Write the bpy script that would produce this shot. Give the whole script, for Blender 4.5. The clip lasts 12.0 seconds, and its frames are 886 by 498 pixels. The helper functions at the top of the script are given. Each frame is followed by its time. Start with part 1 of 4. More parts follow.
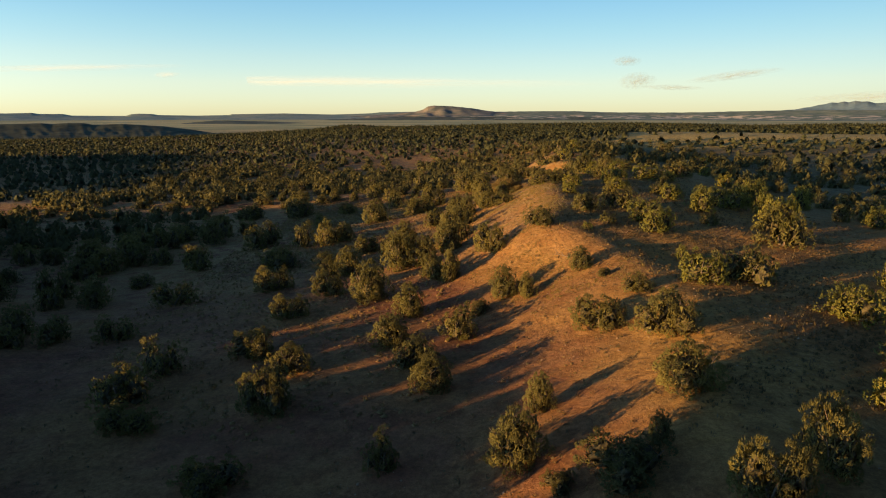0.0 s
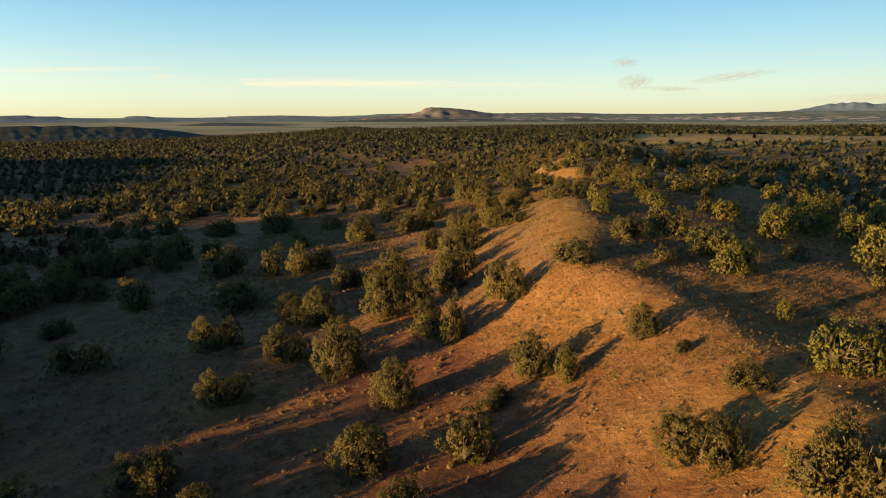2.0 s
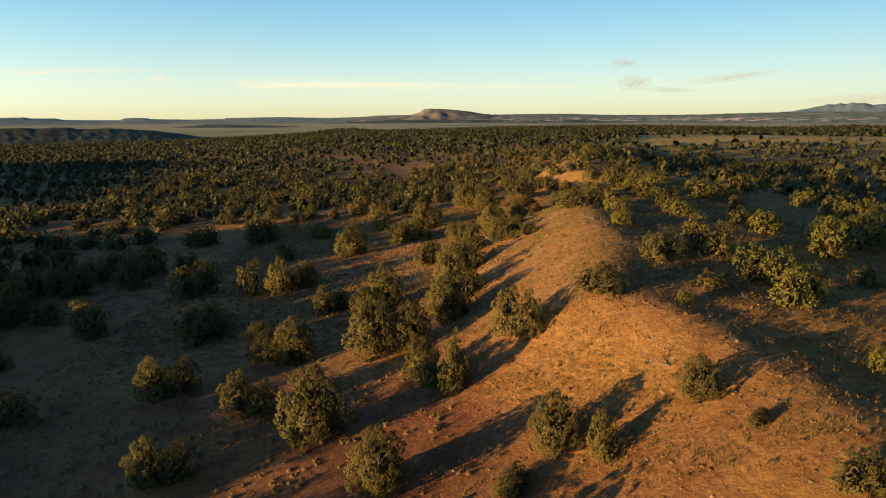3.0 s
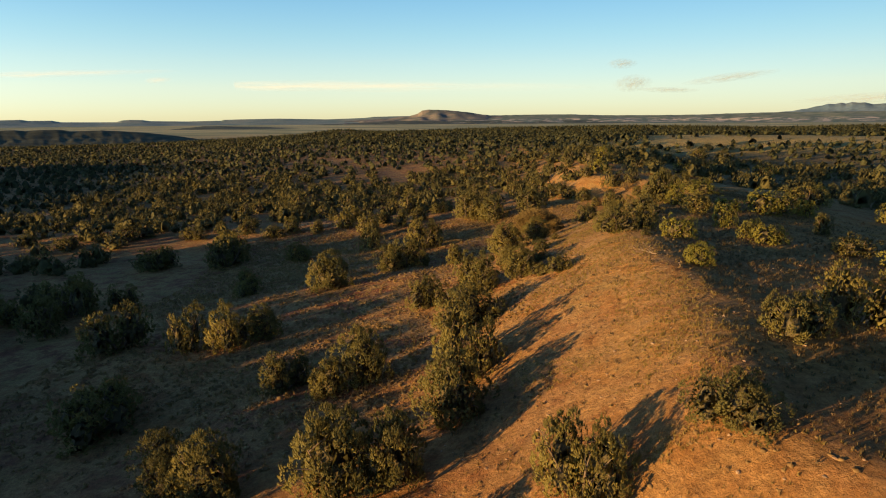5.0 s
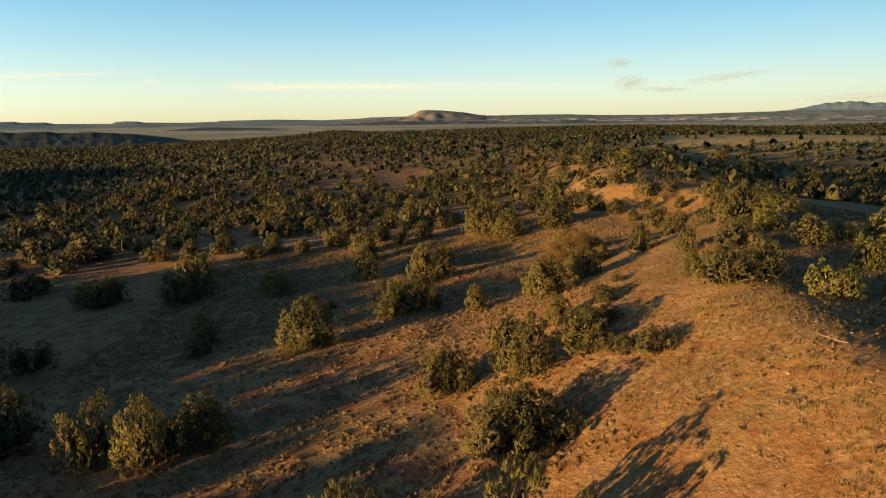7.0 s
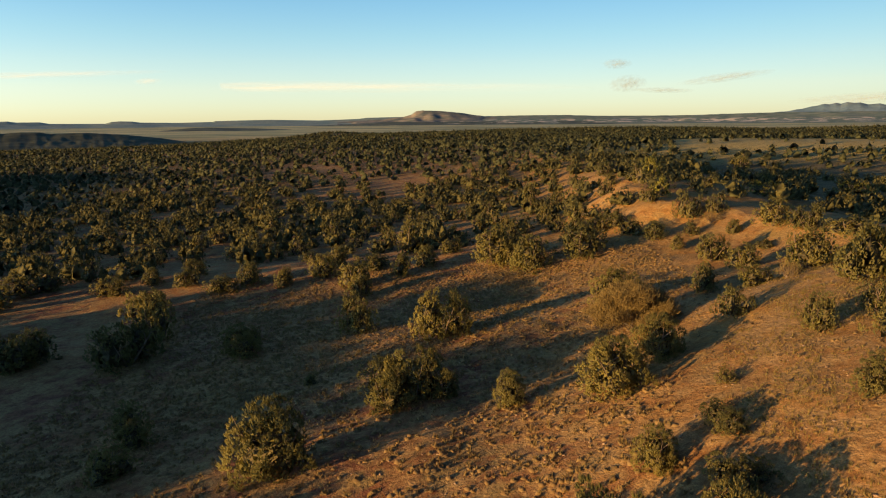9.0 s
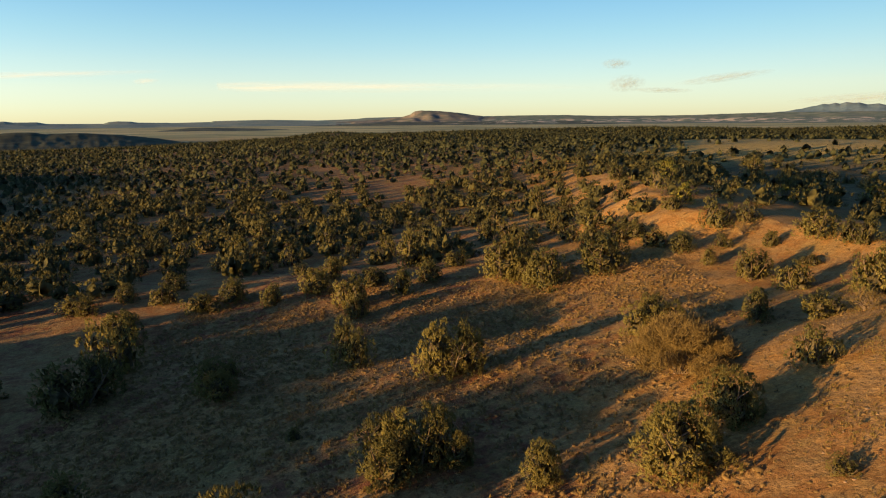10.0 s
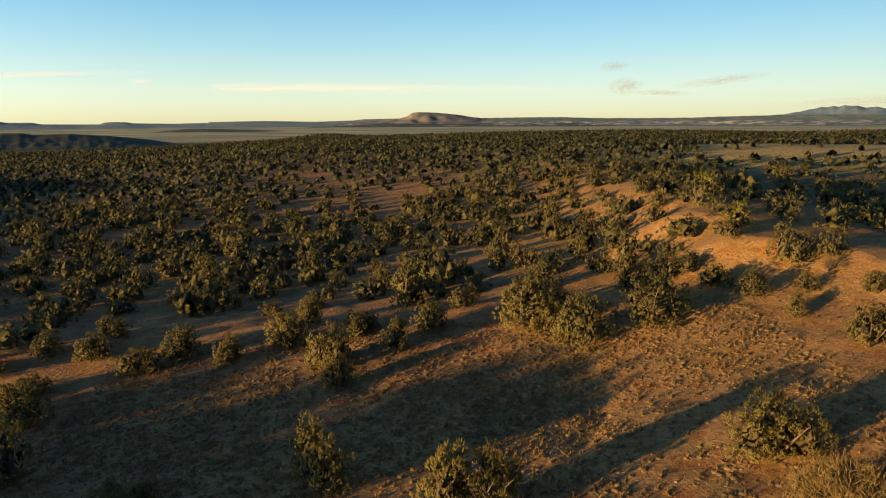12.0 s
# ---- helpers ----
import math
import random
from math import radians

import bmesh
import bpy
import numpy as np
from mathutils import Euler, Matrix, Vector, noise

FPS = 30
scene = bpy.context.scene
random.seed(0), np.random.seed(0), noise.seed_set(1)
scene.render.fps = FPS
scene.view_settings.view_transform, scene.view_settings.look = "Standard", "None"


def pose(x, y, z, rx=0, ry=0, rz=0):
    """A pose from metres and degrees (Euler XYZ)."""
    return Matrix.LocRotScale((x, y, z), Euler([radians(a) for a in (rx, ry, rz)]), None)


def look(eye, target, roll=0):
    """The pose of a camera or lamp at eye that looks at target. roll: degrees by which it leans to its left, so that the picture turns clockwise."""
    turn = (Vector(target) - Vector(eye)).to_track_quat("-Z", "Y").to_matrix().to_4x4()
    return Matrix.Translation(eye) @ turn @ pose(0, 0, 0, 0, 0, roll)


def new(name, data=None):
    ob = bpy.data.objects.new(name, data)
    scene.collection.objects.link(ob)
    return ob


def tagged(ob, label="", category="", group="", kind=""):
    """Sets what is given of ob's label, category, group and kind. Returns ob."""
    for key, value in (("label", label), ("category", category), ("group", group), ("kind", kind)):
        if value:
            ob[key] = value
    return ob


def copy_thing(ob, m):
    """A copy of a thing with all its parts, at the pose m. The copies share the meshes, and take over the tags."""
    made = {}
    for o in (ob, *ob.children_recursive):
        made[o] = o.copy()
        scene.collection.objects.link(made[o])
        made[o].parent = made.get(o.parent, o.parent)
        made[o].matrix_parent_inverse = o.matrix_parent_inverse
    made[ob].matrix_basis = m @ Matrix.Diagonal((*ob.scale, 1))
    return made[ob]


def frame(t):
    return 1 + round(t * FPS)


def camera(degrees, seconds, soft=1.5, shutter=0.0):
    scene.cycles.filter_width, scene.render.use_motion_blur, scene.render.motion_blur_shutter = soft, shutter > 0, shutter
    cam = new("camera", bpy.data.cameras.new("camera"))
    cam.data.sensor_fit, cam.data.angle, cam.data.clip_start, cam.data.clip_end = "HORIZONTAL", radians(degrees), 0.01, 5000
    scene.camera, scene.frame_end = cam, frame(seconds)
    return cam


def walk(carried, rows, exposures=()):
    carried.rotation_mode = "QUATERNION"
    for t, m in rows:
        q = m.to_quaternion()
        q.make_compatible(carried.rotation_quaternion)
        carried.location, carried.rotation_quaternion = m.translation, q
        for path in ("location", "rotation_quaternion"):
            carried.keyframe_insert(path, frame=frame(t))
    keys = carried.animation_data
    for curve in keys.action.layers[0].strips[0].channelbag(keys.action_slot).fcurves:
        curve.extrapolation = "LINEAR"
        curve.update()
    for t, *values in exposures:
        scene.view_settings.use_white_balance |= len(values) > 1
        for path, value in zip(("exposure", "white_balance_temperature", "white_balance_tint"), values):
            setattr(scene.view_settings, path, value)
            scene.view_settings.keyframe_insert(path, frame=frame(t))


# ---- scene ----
cam = camera(68.7, 12.0, 1.1)
PATH = [
    (0, (0.056, -0.822, 16.047), (0.091, 1.135, 15.639), -0.0),
    (0.5, (-0.001, 3.973, 15.891), (0.035, 5.93, 15.482), -0.0),
    (1, (0.017, 8.756, 15.753), (0.053, 10.714, 15.344), -0.1),
    (1.5, (0.137, 13.523, 15.703), (0.175, 15.481, 15.296), -0.2),
    (2, (0.256, 18.118, 15.833), (0.298, 20.076, 15.43), -0.1),
    (2.5, (0.415, 22.834, 15.791), (0.46, 24.793, 15.39), -0.1),
    (3, (0.504, 27.691, 15.593), (0.55, 29.65, 15.194), -0.2),
    (3.2, (0.473, 29.711, 15.574), (0.522, 31.669, 15.174), -0.3),
    (4.8, (0.905, 45.19, 15.153), (0.951, 47.15, 14.756), -0.4),
    (5, (0.849, 47.22, 15.119), (0.897, 49.18, 14.723), -0.4),
    (5.5, (0.628, 52.244, 14.91), (0.678, 54.204, 14.514), -0.5),
    (6, (0.276, 57.254, 14.817), (0.329, 59.214, 14.42), -0.6),
    (6.5, (-0.104, 62.04, 14.869), (-0.049, 64.0, 14.473), -0.5),
    (7, (-0.515, 66.949, 14.92), (-0.457, 68.909, 14.525), -0.6),
    (7.2, (-0.664, 68.903, 14.962), (-0.605, 70.863, 14.565), -0.6),
    (8.8, (-1.371, 82.869, 15.885), (-1.303, 84.829, 15.491), -0.4),
    (9, (-1.405, 84.749, 15.946), (-1.338, 86.709, 15.552), -0.5),
    (9.5, (-1.642, 89.387, 15.961), (-1.572, 91.346, 15.566), -0.5),
    (10, (-1.843, 93.98, 15.971), (-1.772, 95.94, 15.577), -0.5),
    (10.2, (-1.912, 95.853, 15.985), (-1.84, 97.814, 15.595), -0.7),
    (10.5, (-2.084, 98.589, 15.929), (-2.011, 100.549, 15.536), -0.4),
    (11, (-2.323, 103.362, 15.998), (-2.247, 105.321, 15.606), -0.4),
    (11.5, (-2.245, 108.001, 16.151), (-2.167, 109.961, 15.76), -0.3),
    (12, (-2.058, 112.735, 16.342), (-1.978, 114.695, 15.953), -0.3),
]
walk(cam, [(t, look(eye, target, roll)) for t, eye, target, roll in PATH])

SUN_AZ, SUN_EL = 240.5, 4.5          # compass degrees from +y, degrees over the horizon
EXPOSURE = 1.25

# ---- light ----
scene.view_settings.exposure = EXPOSURE
world = bpy.data.worlds.new("evening_sky")
scene.world = world
world.use_nodes = True
wn = world.node_tree
wn.nodes.clear()
sky = wn.nodes.new("ShaderNodeTexSky")
sky.sky_type, sky.sun_disc = "NISHITA", False
sky.sun_elevation, sky.sun_rotation = radians(SUN_EL), radians(SUN_AZ)
sky.altitude, sky.air_density, sky.dust_density, sky.ozone_density = 1900, 1.0, 0.2, 2.0
back = wn.nodes.new("ShaderNodeBackground")
# the sky darkens towards the zenith, as it does at sunset
way = wn.nodes.new("ShaderNodeTexCoord")
split = wn.nodes.new("ShaderNodeSeparateXYZ")
deep = wn.nodes.new("ShaderNodeValToRGB")
for at, colour in ((0.0, (0.71, 0.81, 1.15)), (0.045, (0.97, 0.88, 0.95)), (0.08, (0.99, 0.905, 0.90)), (0.12, (0.90, 0.92, 0.90)), (0.2, (0.72, 0.90, 0.95)), (0.42, (0.44, 0.52, 0.67)), (0.8, (0.205, 0.24, 0.35))):
    stop = deep.color_ramp.elements.new(at)
    stop.color = (*colour, 1)
deep.color_ramp.elements.remove(deep.color_ramp.elements[-1])
deep.color_ramp.elements.remove(deep.color_ramp.elements[0])
tint = wn.nodes.new("ShaderNodeMix")
tint.data_type, tint.blend_type = "RGBA", "MULTIPLY"
tint.inputs[0].default_value = 1.0
# and is a little brighter towards the west
west = wn.nodes.new("ShaderNodeMath")
west.operation = "MULTIPLY_ADD"
west.inputs[1].default_value, west.inputs[2].default_value = -0.50, 1.0
level = wn.nodes.new("ShaderNodeMath")
level.operation = "MULTIPLY"
level.inputs[1].default_value = 0.139
wn.links.new(split.outputs["X"], west.inputs[0])
wn.links.new(west.outputs[0], level.inputs[0])
wn.links.new(level.outputs[0], back.inputs["Strength"])
wn.links.new(way.outputs["Generated"], split.inputs[0])
wn.links.new(split.outputs["Z"], deep.inputs[0])
wn.links.new(sky.outputs[0], tint.inputs[6])
wn.links.new(deep.outputs[0], tint.inputs[7])
wout = wn.nodes.new("ShaderNodeOutputWorld")
wn.links.new(tint.outputs[2], back.inputs["Color"])
wn.links.new(back.outputs[0], wout.inputs["Surface"])

sun_data = bpy.data.lights.new("sun", "SUN")
sun_data.energy, sun_data.angle, sun_data.color = 4.25, radians(0.7), (1.0, 0.575, 0.2)
sun = new("sun", sun_data)
sun_dir = Vector((math.sin(radians(SUN_AZ)) * math.cos(radians(SUN_EL)), math.cos(radians(SUN_AZ)) * math.cos(radians(SUN_EL)), math.sin(radians(SUN_EL))))
sun.matrix_world = look(sun_dir * 300, (0, 0, 0))


# ---- materials ----
def material(name, rough=0.9):
    """A material and its node tree with a principled shader."""
    m = bpy.data.materials.new(name)
    m.use_nodes = True
    p = m.node_tree.nodes["Principled BSDF"]
    p.inputs["Roughness"].default_value = rough
    p.inputs["Specular IOR Level"].default_value = 0.2
    return m, m.node_tree, p


def node(tree, kind, **values):
    n = tree.nodes.new(kind)
    for key, value in values.items():
        n.inputs[key.replace("_", " ")].default_value = value
    return n


def noise_tex(tree, coords, scale, detail=4, rough=0.6):
    n = node(tree, "ShaderNodeTexNoise", Scale=scale, Detail=detail, Roughness=rough)
    tree.links.new(coords, n.inputs["Vector"])
    return n.outputs["Fac"]


def ramp(tree, fac, low, high, a=(0, 0, 0), b=(1, 1, 1)):
    n = tree.nodes.new("ShaderNodeValToRGB")
    n.color_ramp.elements[0].position, n.color_ramp.elements[1].position = low, high
    n.color_ramp.elements[0].color, n.color_ramp.elements[1].color = (*a, 1), (*b, 1)
    tree.links.new(fac, n.inputs[0])
    return n.outputs[0]


def mix(tree, fac, a, b, kind="MIX"):
    n = tree.nodes.new("ShaderNodeMix")
    n.data_type, n.blend_type = "RGBA", kind
    for socket, value in ((n.inputs[0], fac), (n.inputs[6], a), (n.inputs[7], b)):
        if isinstance(value, (int, float)):
            socket.default_value = value
        elif isinstance(value, tuple):
            socket.default_value = (*value, 1)
        else:
            tree.links.new(value, socket)
    return n.outputs[2]


def place(tree):
    return tree.nodes.new("ShaderNodeNewGeometry").outputs["Position"]


def bump(tree, p, height, strength, distance):
    n = node(tree, "ShaderNodeBump", Strength=strength, Distance=distance)
    tree.links.new(height, n.inputs["Height"])
    tree.links.new(n.outputs[0], p.inputs["Normal"])


def soil_material():
    m, t, p = material("red_soil", 0.95)
    pos = place(t)
    patches = ramp(t, noise_tex(t, pos, 0.09, 5, 0.55), 0.4, 0.6)
    grit = noise_tex(t, pos, 3.0, 6, 0.8)
    fine = noise_tex(t, pos, 14, 3, 0.7)
    olive = ramp(t, noise_tex(t, pos, 0.16, 4, 0.6), 0.5, 0.66)
    where = t.nodes.new("ShaderNodeSeparateXYZ")
    t.links.new(pos, where.inputs[0])
    ahead = node(t, "ShaderNodeMapRange", From_Min=58.0, From_Max=98.0, To_Min=0.22, To_Max=1.0)
    t.links.new(where.outputs["Y"], ahead.inputs["Value"])
    straw = mix(t, 1.0, ramp(t, noise_tex(t, pos, 0.5, 6, 0.7), 0.40, 0.56), ahead.outputs[0], "MULTIPLY")
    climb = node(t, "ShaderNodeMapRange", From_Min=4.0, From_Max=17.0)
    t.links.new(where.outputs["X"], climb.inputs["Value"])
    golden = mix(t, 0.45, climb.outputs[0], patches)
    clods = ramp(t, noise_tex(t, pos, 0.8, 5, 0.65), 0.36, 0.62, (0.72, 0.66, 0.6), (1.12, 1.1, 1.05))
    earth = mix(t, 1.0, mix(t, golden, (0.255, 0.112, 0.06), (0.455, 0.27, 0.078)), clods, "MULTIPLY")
    cover = mix(t, straw, earth, mix(t, olive, (0.395, 0.25, 0.10), (0.30, 0.215, 0.078)))
    top = node(t, "ShaderNodeMapRange", From_Min=54.0, From_Max=78.0)
    t.links.new(where.outputs["X"], top.inputs["Value"])
    back_of = node(t, "ShaderNodeMapRange", From_Min=318.0, From_Max=345.0)
    t.links.new(where.outputs["Y"], back_of.inputs["Value"])
    # shade over the basin and sun on the strip behind, painted as meadow colour
    basin = mix(t, straw, (0.12, 0.10, 0.045), (0.25, 0.195, 0.085))
    cover = mix(t, top.outputs[0], cover, mix(t, back_of.outputs[0], basin, mix(t, straw, (0.36, 0.29, 0.10), (0.55, 0.43, 0.16))))
    speck = mix(t, 0.75, ramp(t, grit, 0.4, 0.64, (0.66, 0.64, 0.62), (1.25, 1.25, 1.25)), ramp(t, fine, 0.36, 0.66, (0.74, 0.74, 0.74), (1.22, 1.22, 1.22)), "MULTIPLY")
    near = mix(t, 0.9, cover, speck, "MULTIPLY")
    # beyond the woods the land is pale open grassland with darker brush
    length = t.nodes.new("ShaderNodeVectorMath")
    length.operation = "LENGTH"
    t.links.new(pos, length.inputs[0])
    away = node(t, "ShaderNodeMapRange", From_Min=1000.0, From_Max=1700.0)
    t.links.new(length.outputs["Value"], away.inputs["Value"])
    stretch = node(t, "ShaderNodeMapping")
    stretch.inputs["Scale"].default_value = (0.3, 1.0, 1.0)
    t.links.new(pos, stretch.inputs["Vector"])
    brush = ramp(t, noise_tex(t, stretch.outputs[0], 0.008, 6, 0.62), 0.42, 0.6)
    plain = mix(t, brush, (0.70, 0.60, 0.28), (0.24, 0.28, 0.14))
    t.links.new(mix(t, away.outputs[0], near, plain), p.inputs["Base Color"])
    mound = node(t, "ShaderNodeTexVoronoi", Scale=4.2)
    t.links.new(pos, mound.inputs["Vector"])
    dome = ramp(t, mound.outputs["Distance"], 0.0, 0.7, (1, 1, 1), (0, 0, 0))
    hummock = mix(t, straw, grit, mix(t, 0.3, grit, dome))
    lumps = noise_tex(t, pos, 1.3, 5, 0.62)
    bump(t, p, mix(t, 0.6, mix(t, 0.2, hummock, fine), lumps), 1.0, 0.4)
    return m


def leaf_material(name, dark, light, tip):
    m, t, p = material(name, 0.7)
    g = t.nodes.new("ShaderNodeNewGeometry")
    o = t.nodes.new("ShaderNodeObjectInfo")
    a = mix(t, g.outputs["Random Per Island"], dark, light)
    n = noise_tex(t, g.outputs["Position"], 0.35, 3)
    b = mix(t, ramp(t, n, 0.35, 0.7), a, mix(t, 0.5, a, tip))
    tone = ramp(t, o.outputs["Random"], 0, 1, (0.75, 0.78, 0.8), (1.2, 1.15, 1.0))
    colour = mix(t, 1.0, b, tone, "MULTIPLY")
    t.links.new(colour, p.inputs["Base Color"])
    thin_leaf = t.nodes.new("ShaderNodeBsdfTranslucent")
    t.links.new(colour, thin_leaf.inputs["Color"])
    both = t.nodes.new("ShaderNodeMixShader")
    both.inputs[0].default_value = 0.36
    t.links.new(p.outputs[0], both.inputs[1])
    t.links.new(thin_leaf.outputs[0], both.inputs[2])
    t.links.new(both.outputs[0], t.nodes["Material Output"].inputs["Surface"])
    return m


def bark_material(name, a, b):
    m, t, p = material(name, 0.9)
    pos = place(t)
    n = noise_tex(t, pos, 9, 5, 0.7)
    t.links.new(mix(t, n, a, b), p.inputs["Base Color"])
    bump(t, p, n, 0.6, 0.03)
    return m


def mottled(name, a, b, scale, low=0.4, high=0.6, rough=0.95):
    m, t, p = material(name, rough)
    pos = place(t)
    big = ramp(t, noise_tex(t, pos, scale, 6, 0.6), low, high)
    small = ramp(t, noise_tex(t, pos, scale * 9, 4, 0.7), 0.3, 0.7, (0.75, 0.75, 0.75), (1.15, 1.15, 1.15))
    t.links.new(mix(t, 1.0, mix(t, big, a, b), small, "MULTIPLY"), p.inputs["Base Color"])
    return m


SOIL = soil_material()
LEAF = leaf_material("juniper_leaf", (0.158, 0.152, 0.056), (0.21, 0.194, 0.064), (0.235, 0.2, 0.066))
# yellower leaf, also brightened for the sunlight on the rim's trees
LEAF_SUNLIT_YELLOW = leaf_material("sunlit_yellow_juniper_leaf", (0.205, 0.208, 0.052), (0.28, 0.268, 0.06), (0.30, 0.272, 0.062))
LEAF_PLAIN = leaf_material("plain_juniper_leaf", (0.108, 0.107, 0.047), (0.16, 0.15, 0.057), (0.182, 0.158, 0.057))
LEAF_FAR = leaf_material("woodland_leaf", (0.052, 0.064, 0.036), (0.082, 0.09, 0.044), (0.092, 0.094, 0.043))
BARK = bark_material("juniper_bark", (0.10, 0.075, 0.055), (0.22, 0.17, 0.12))
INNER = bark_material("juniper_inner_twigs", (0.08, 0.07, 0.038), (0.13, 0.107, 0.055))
TWIG = bark_material("dry_twig", (0.13, 0.095, 0.035), (0.23, 0.165, 0.06))
STRAW = leaf_material("dry_grass", (0.27, 0.175, 0.068), (0.42, 0.285, 0.11), (0.32, 0.245, 0.075))
STONE = mottled("pale_stone", (0.26, 0.17, 0.10), (0.42, 0.30, 0.19), 3)
# distance haze is mixed into MESA and RANGE as a blue-grey base tint
MESA = mottled("hazy_mesa_rock", (0.13, 0.16, 0.15), (0.30, 0.27, 0.22), 0.012)
RANGE = mottled("hazy_far_mountain", (0.14, 0.23, 0.29), (0.20, 0.29, 0.34), 0.006)


def strata(name):
    """Scrubby grey-green mesa sides with patches of pale rock laid bare in one band of strata."""
    m, t, p = material(name, 0.95)
    pos = place(t)
    where = t.nodes.new("ShaderNodeSeparateXYZ")
    t.links.new(pos, where.inputs[0])
    band = t.nodes.new("ShaderNodeValToRGB")
    span = node(t, "ShaderNodeMapRange", From_Min=-20.0, From_Max=36.0)
    t.links.new(where.outputs["Z"], span.inputs["Value"])
    t.links.new(span.outputs[0], band.inputs[0])
    for at, v in ((0.06, 0), (0.16, 1), (0.38, 1), (0.55, 0.1)):
        band.color_ramp.elements.new(at).color = (v, v, v, 1)
    band.color_ramp.elements.remove(band.color_ramp.elements[-1])
    band.color_ramp.elements.remove(band.color_ramp.elements[0])
    bare = ramp(t, noise_tex(t, pos, 0.012, 5, 0.6), 0.50, 0.56)
    # scrub colours are paled and cooled to stand for haze
    scrub = mix(t, ramp(t, noise_tex(t, pos, 0.02, 6, 0.65), 0.35, 0.65), (0.10, 0.165, 0.13), (0.22, 0.27, 0.21))
    t.links.new(mix(t, mix(t, 1.0, bare, band.outputs[0], "MULTIPLY"), scrub, (0.72, 0.62, 0.48)), p.inputs["Base Color"])
    return m


BENCH = strata("hazy_scrub_mesa")
# HAZEL and BLUFF_WOODS are paled towards haze in the same way
HAZEL = mottled("hazy_far_mesa", (0.19, 0.29, 0.27), (0.30, 0.36, 0.30), 0.006)
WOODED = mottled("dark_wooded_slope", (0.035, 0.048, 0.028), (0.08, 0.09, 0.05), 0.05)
BLUFF_WOODS = mottled("hazy_wooded_slope", (0.06, 0.085, 0.07), (0.12, 0.145, 0.105), 0.012)


# ---- ground ----
def spline(y, vk):
    """A smooth curve over the stations along the walk."""
    yk, vk = np.array(STATION, float), np.array(vk, float)
    d = np.diff(vk) / np.diff(yk)
    m = np.zeros(len(yk))
    m[1:-1] = np.where(d[:-1] * d[1:] > 0, 2 * d[:-1] * d[1:] / (d[:-1] + d[1:] + 1e-12), 0)
    y = np.clip(y, yk[0], yk[-1])
    i = np.clip(np.searchsorted(yk, y, side="right") - 1, 0, len(yk) - 2)
    h = yk[i + 1] - yk[i]
    t = (y - yk[i]) / h
    return (1 + 2 * t) * (1 - t) ** 2 * vk[i] + t * (1 - t) ** 2 * h * m[i] + t * t * (3 - 2 * t) * vk[i + 1] + t * t * (t - 1) * h * m[i + 1]


def step(a, b, v):
    t = np.clip((v - a) / (b - a), 0, 1)
    return t * t * (3 - 2 * t)


def value_noise(x, y, size, seed):
    """Smooth random relief between -1 and 1, for whole arrays."""
    u, v = x / size + seed * 17.3, y / size - seed * 9.1
    i, j = np.floor(u).astype(np.int64), np.floor(v).astype(np.int64)
    f, g = u - i, v - j
    f, g = f * f * (3 - 2 * f), g * g * (3 - 2 * g)

    def corner(a, b):
        n = np.sin(a * 127.1 + b * 311.7 + seed * 74.7) * 43758.5453
        return 2 * (n - np.floor(n)) - 1

    return (corner(i, j) * (1 - f) + corner(i + 1, j) * f) * (1 - g) + (corner(i, j + 1) * (1 - f) + corner(i + 1, j + 1) * f) * g


# the bluff along the walk: stations, foot and rim of its slope, their heights, the slope's hollowness
STATION = [-120, 0, 25, 45, 60, 70, 82, 92, 106, 118, 130, 145, 160, 175, 186, 196, 207, 230, 300]
FOOT_X = [-2, -2, -2, 0.2, 0.9, 0.4, -1.2, -1.6, -1.6, -1.4, 1.4, 5.9, 12.7, 13.8, 20.5, 23.2, 23.1, 25.6, 30]
RIM_X = [15.9, 13.9, 14.1, 19.4, 17.8, 13.5, 17.1, 18.4, 20.5, 26.4, 33, 42.7, 47.2, 46, 39.6, 39.9, 41.2, 45.9, 60]
RIM_Z = [2, 2.1, 2.1, 2.7, 3.3, 4.4, 4.8, 5, 4.8, 4.7, 4.7, 3.7, 2.9, 2.3, 2.6, 2.8, 3.3, 3.1, 0]
FOOT_Z = [-2, -2, -1.8, -1.8, -1.6, -1.4, -2, -2.3, -2.6, -2.5, -3.4, -3.6, -5.1, -4.4, -3.6, -3.8, -4, -5.3, -7]
HOLLOW = [1, 1, 1.1, 1.2, 1.1, 1, 1, 1, 1, 1, 1.1, 1.3, 1.5, 1.5, 1.3, 1.2, 1, 1, 1]
# the land falls away west of the foot: how deep, and how steeply at first
DROP = [6, 6, 5.9, 5.8, 5.9, 6.2, 6.5, 6.6, 6.5, 6.7, 6.4, 6.2, 6.1, 6.3, 6.4, 7, 7.5, 6.8, 6.1]
FALL = [0.128, 0.121, 0.108, 0.091, 0.113, 0.15, 0.178, 0.172, 0.154, 0.161, 0.157, 0.128, 0.101, 0.103, 0.105, 0.134, 0.152, 0.135, 0.123]


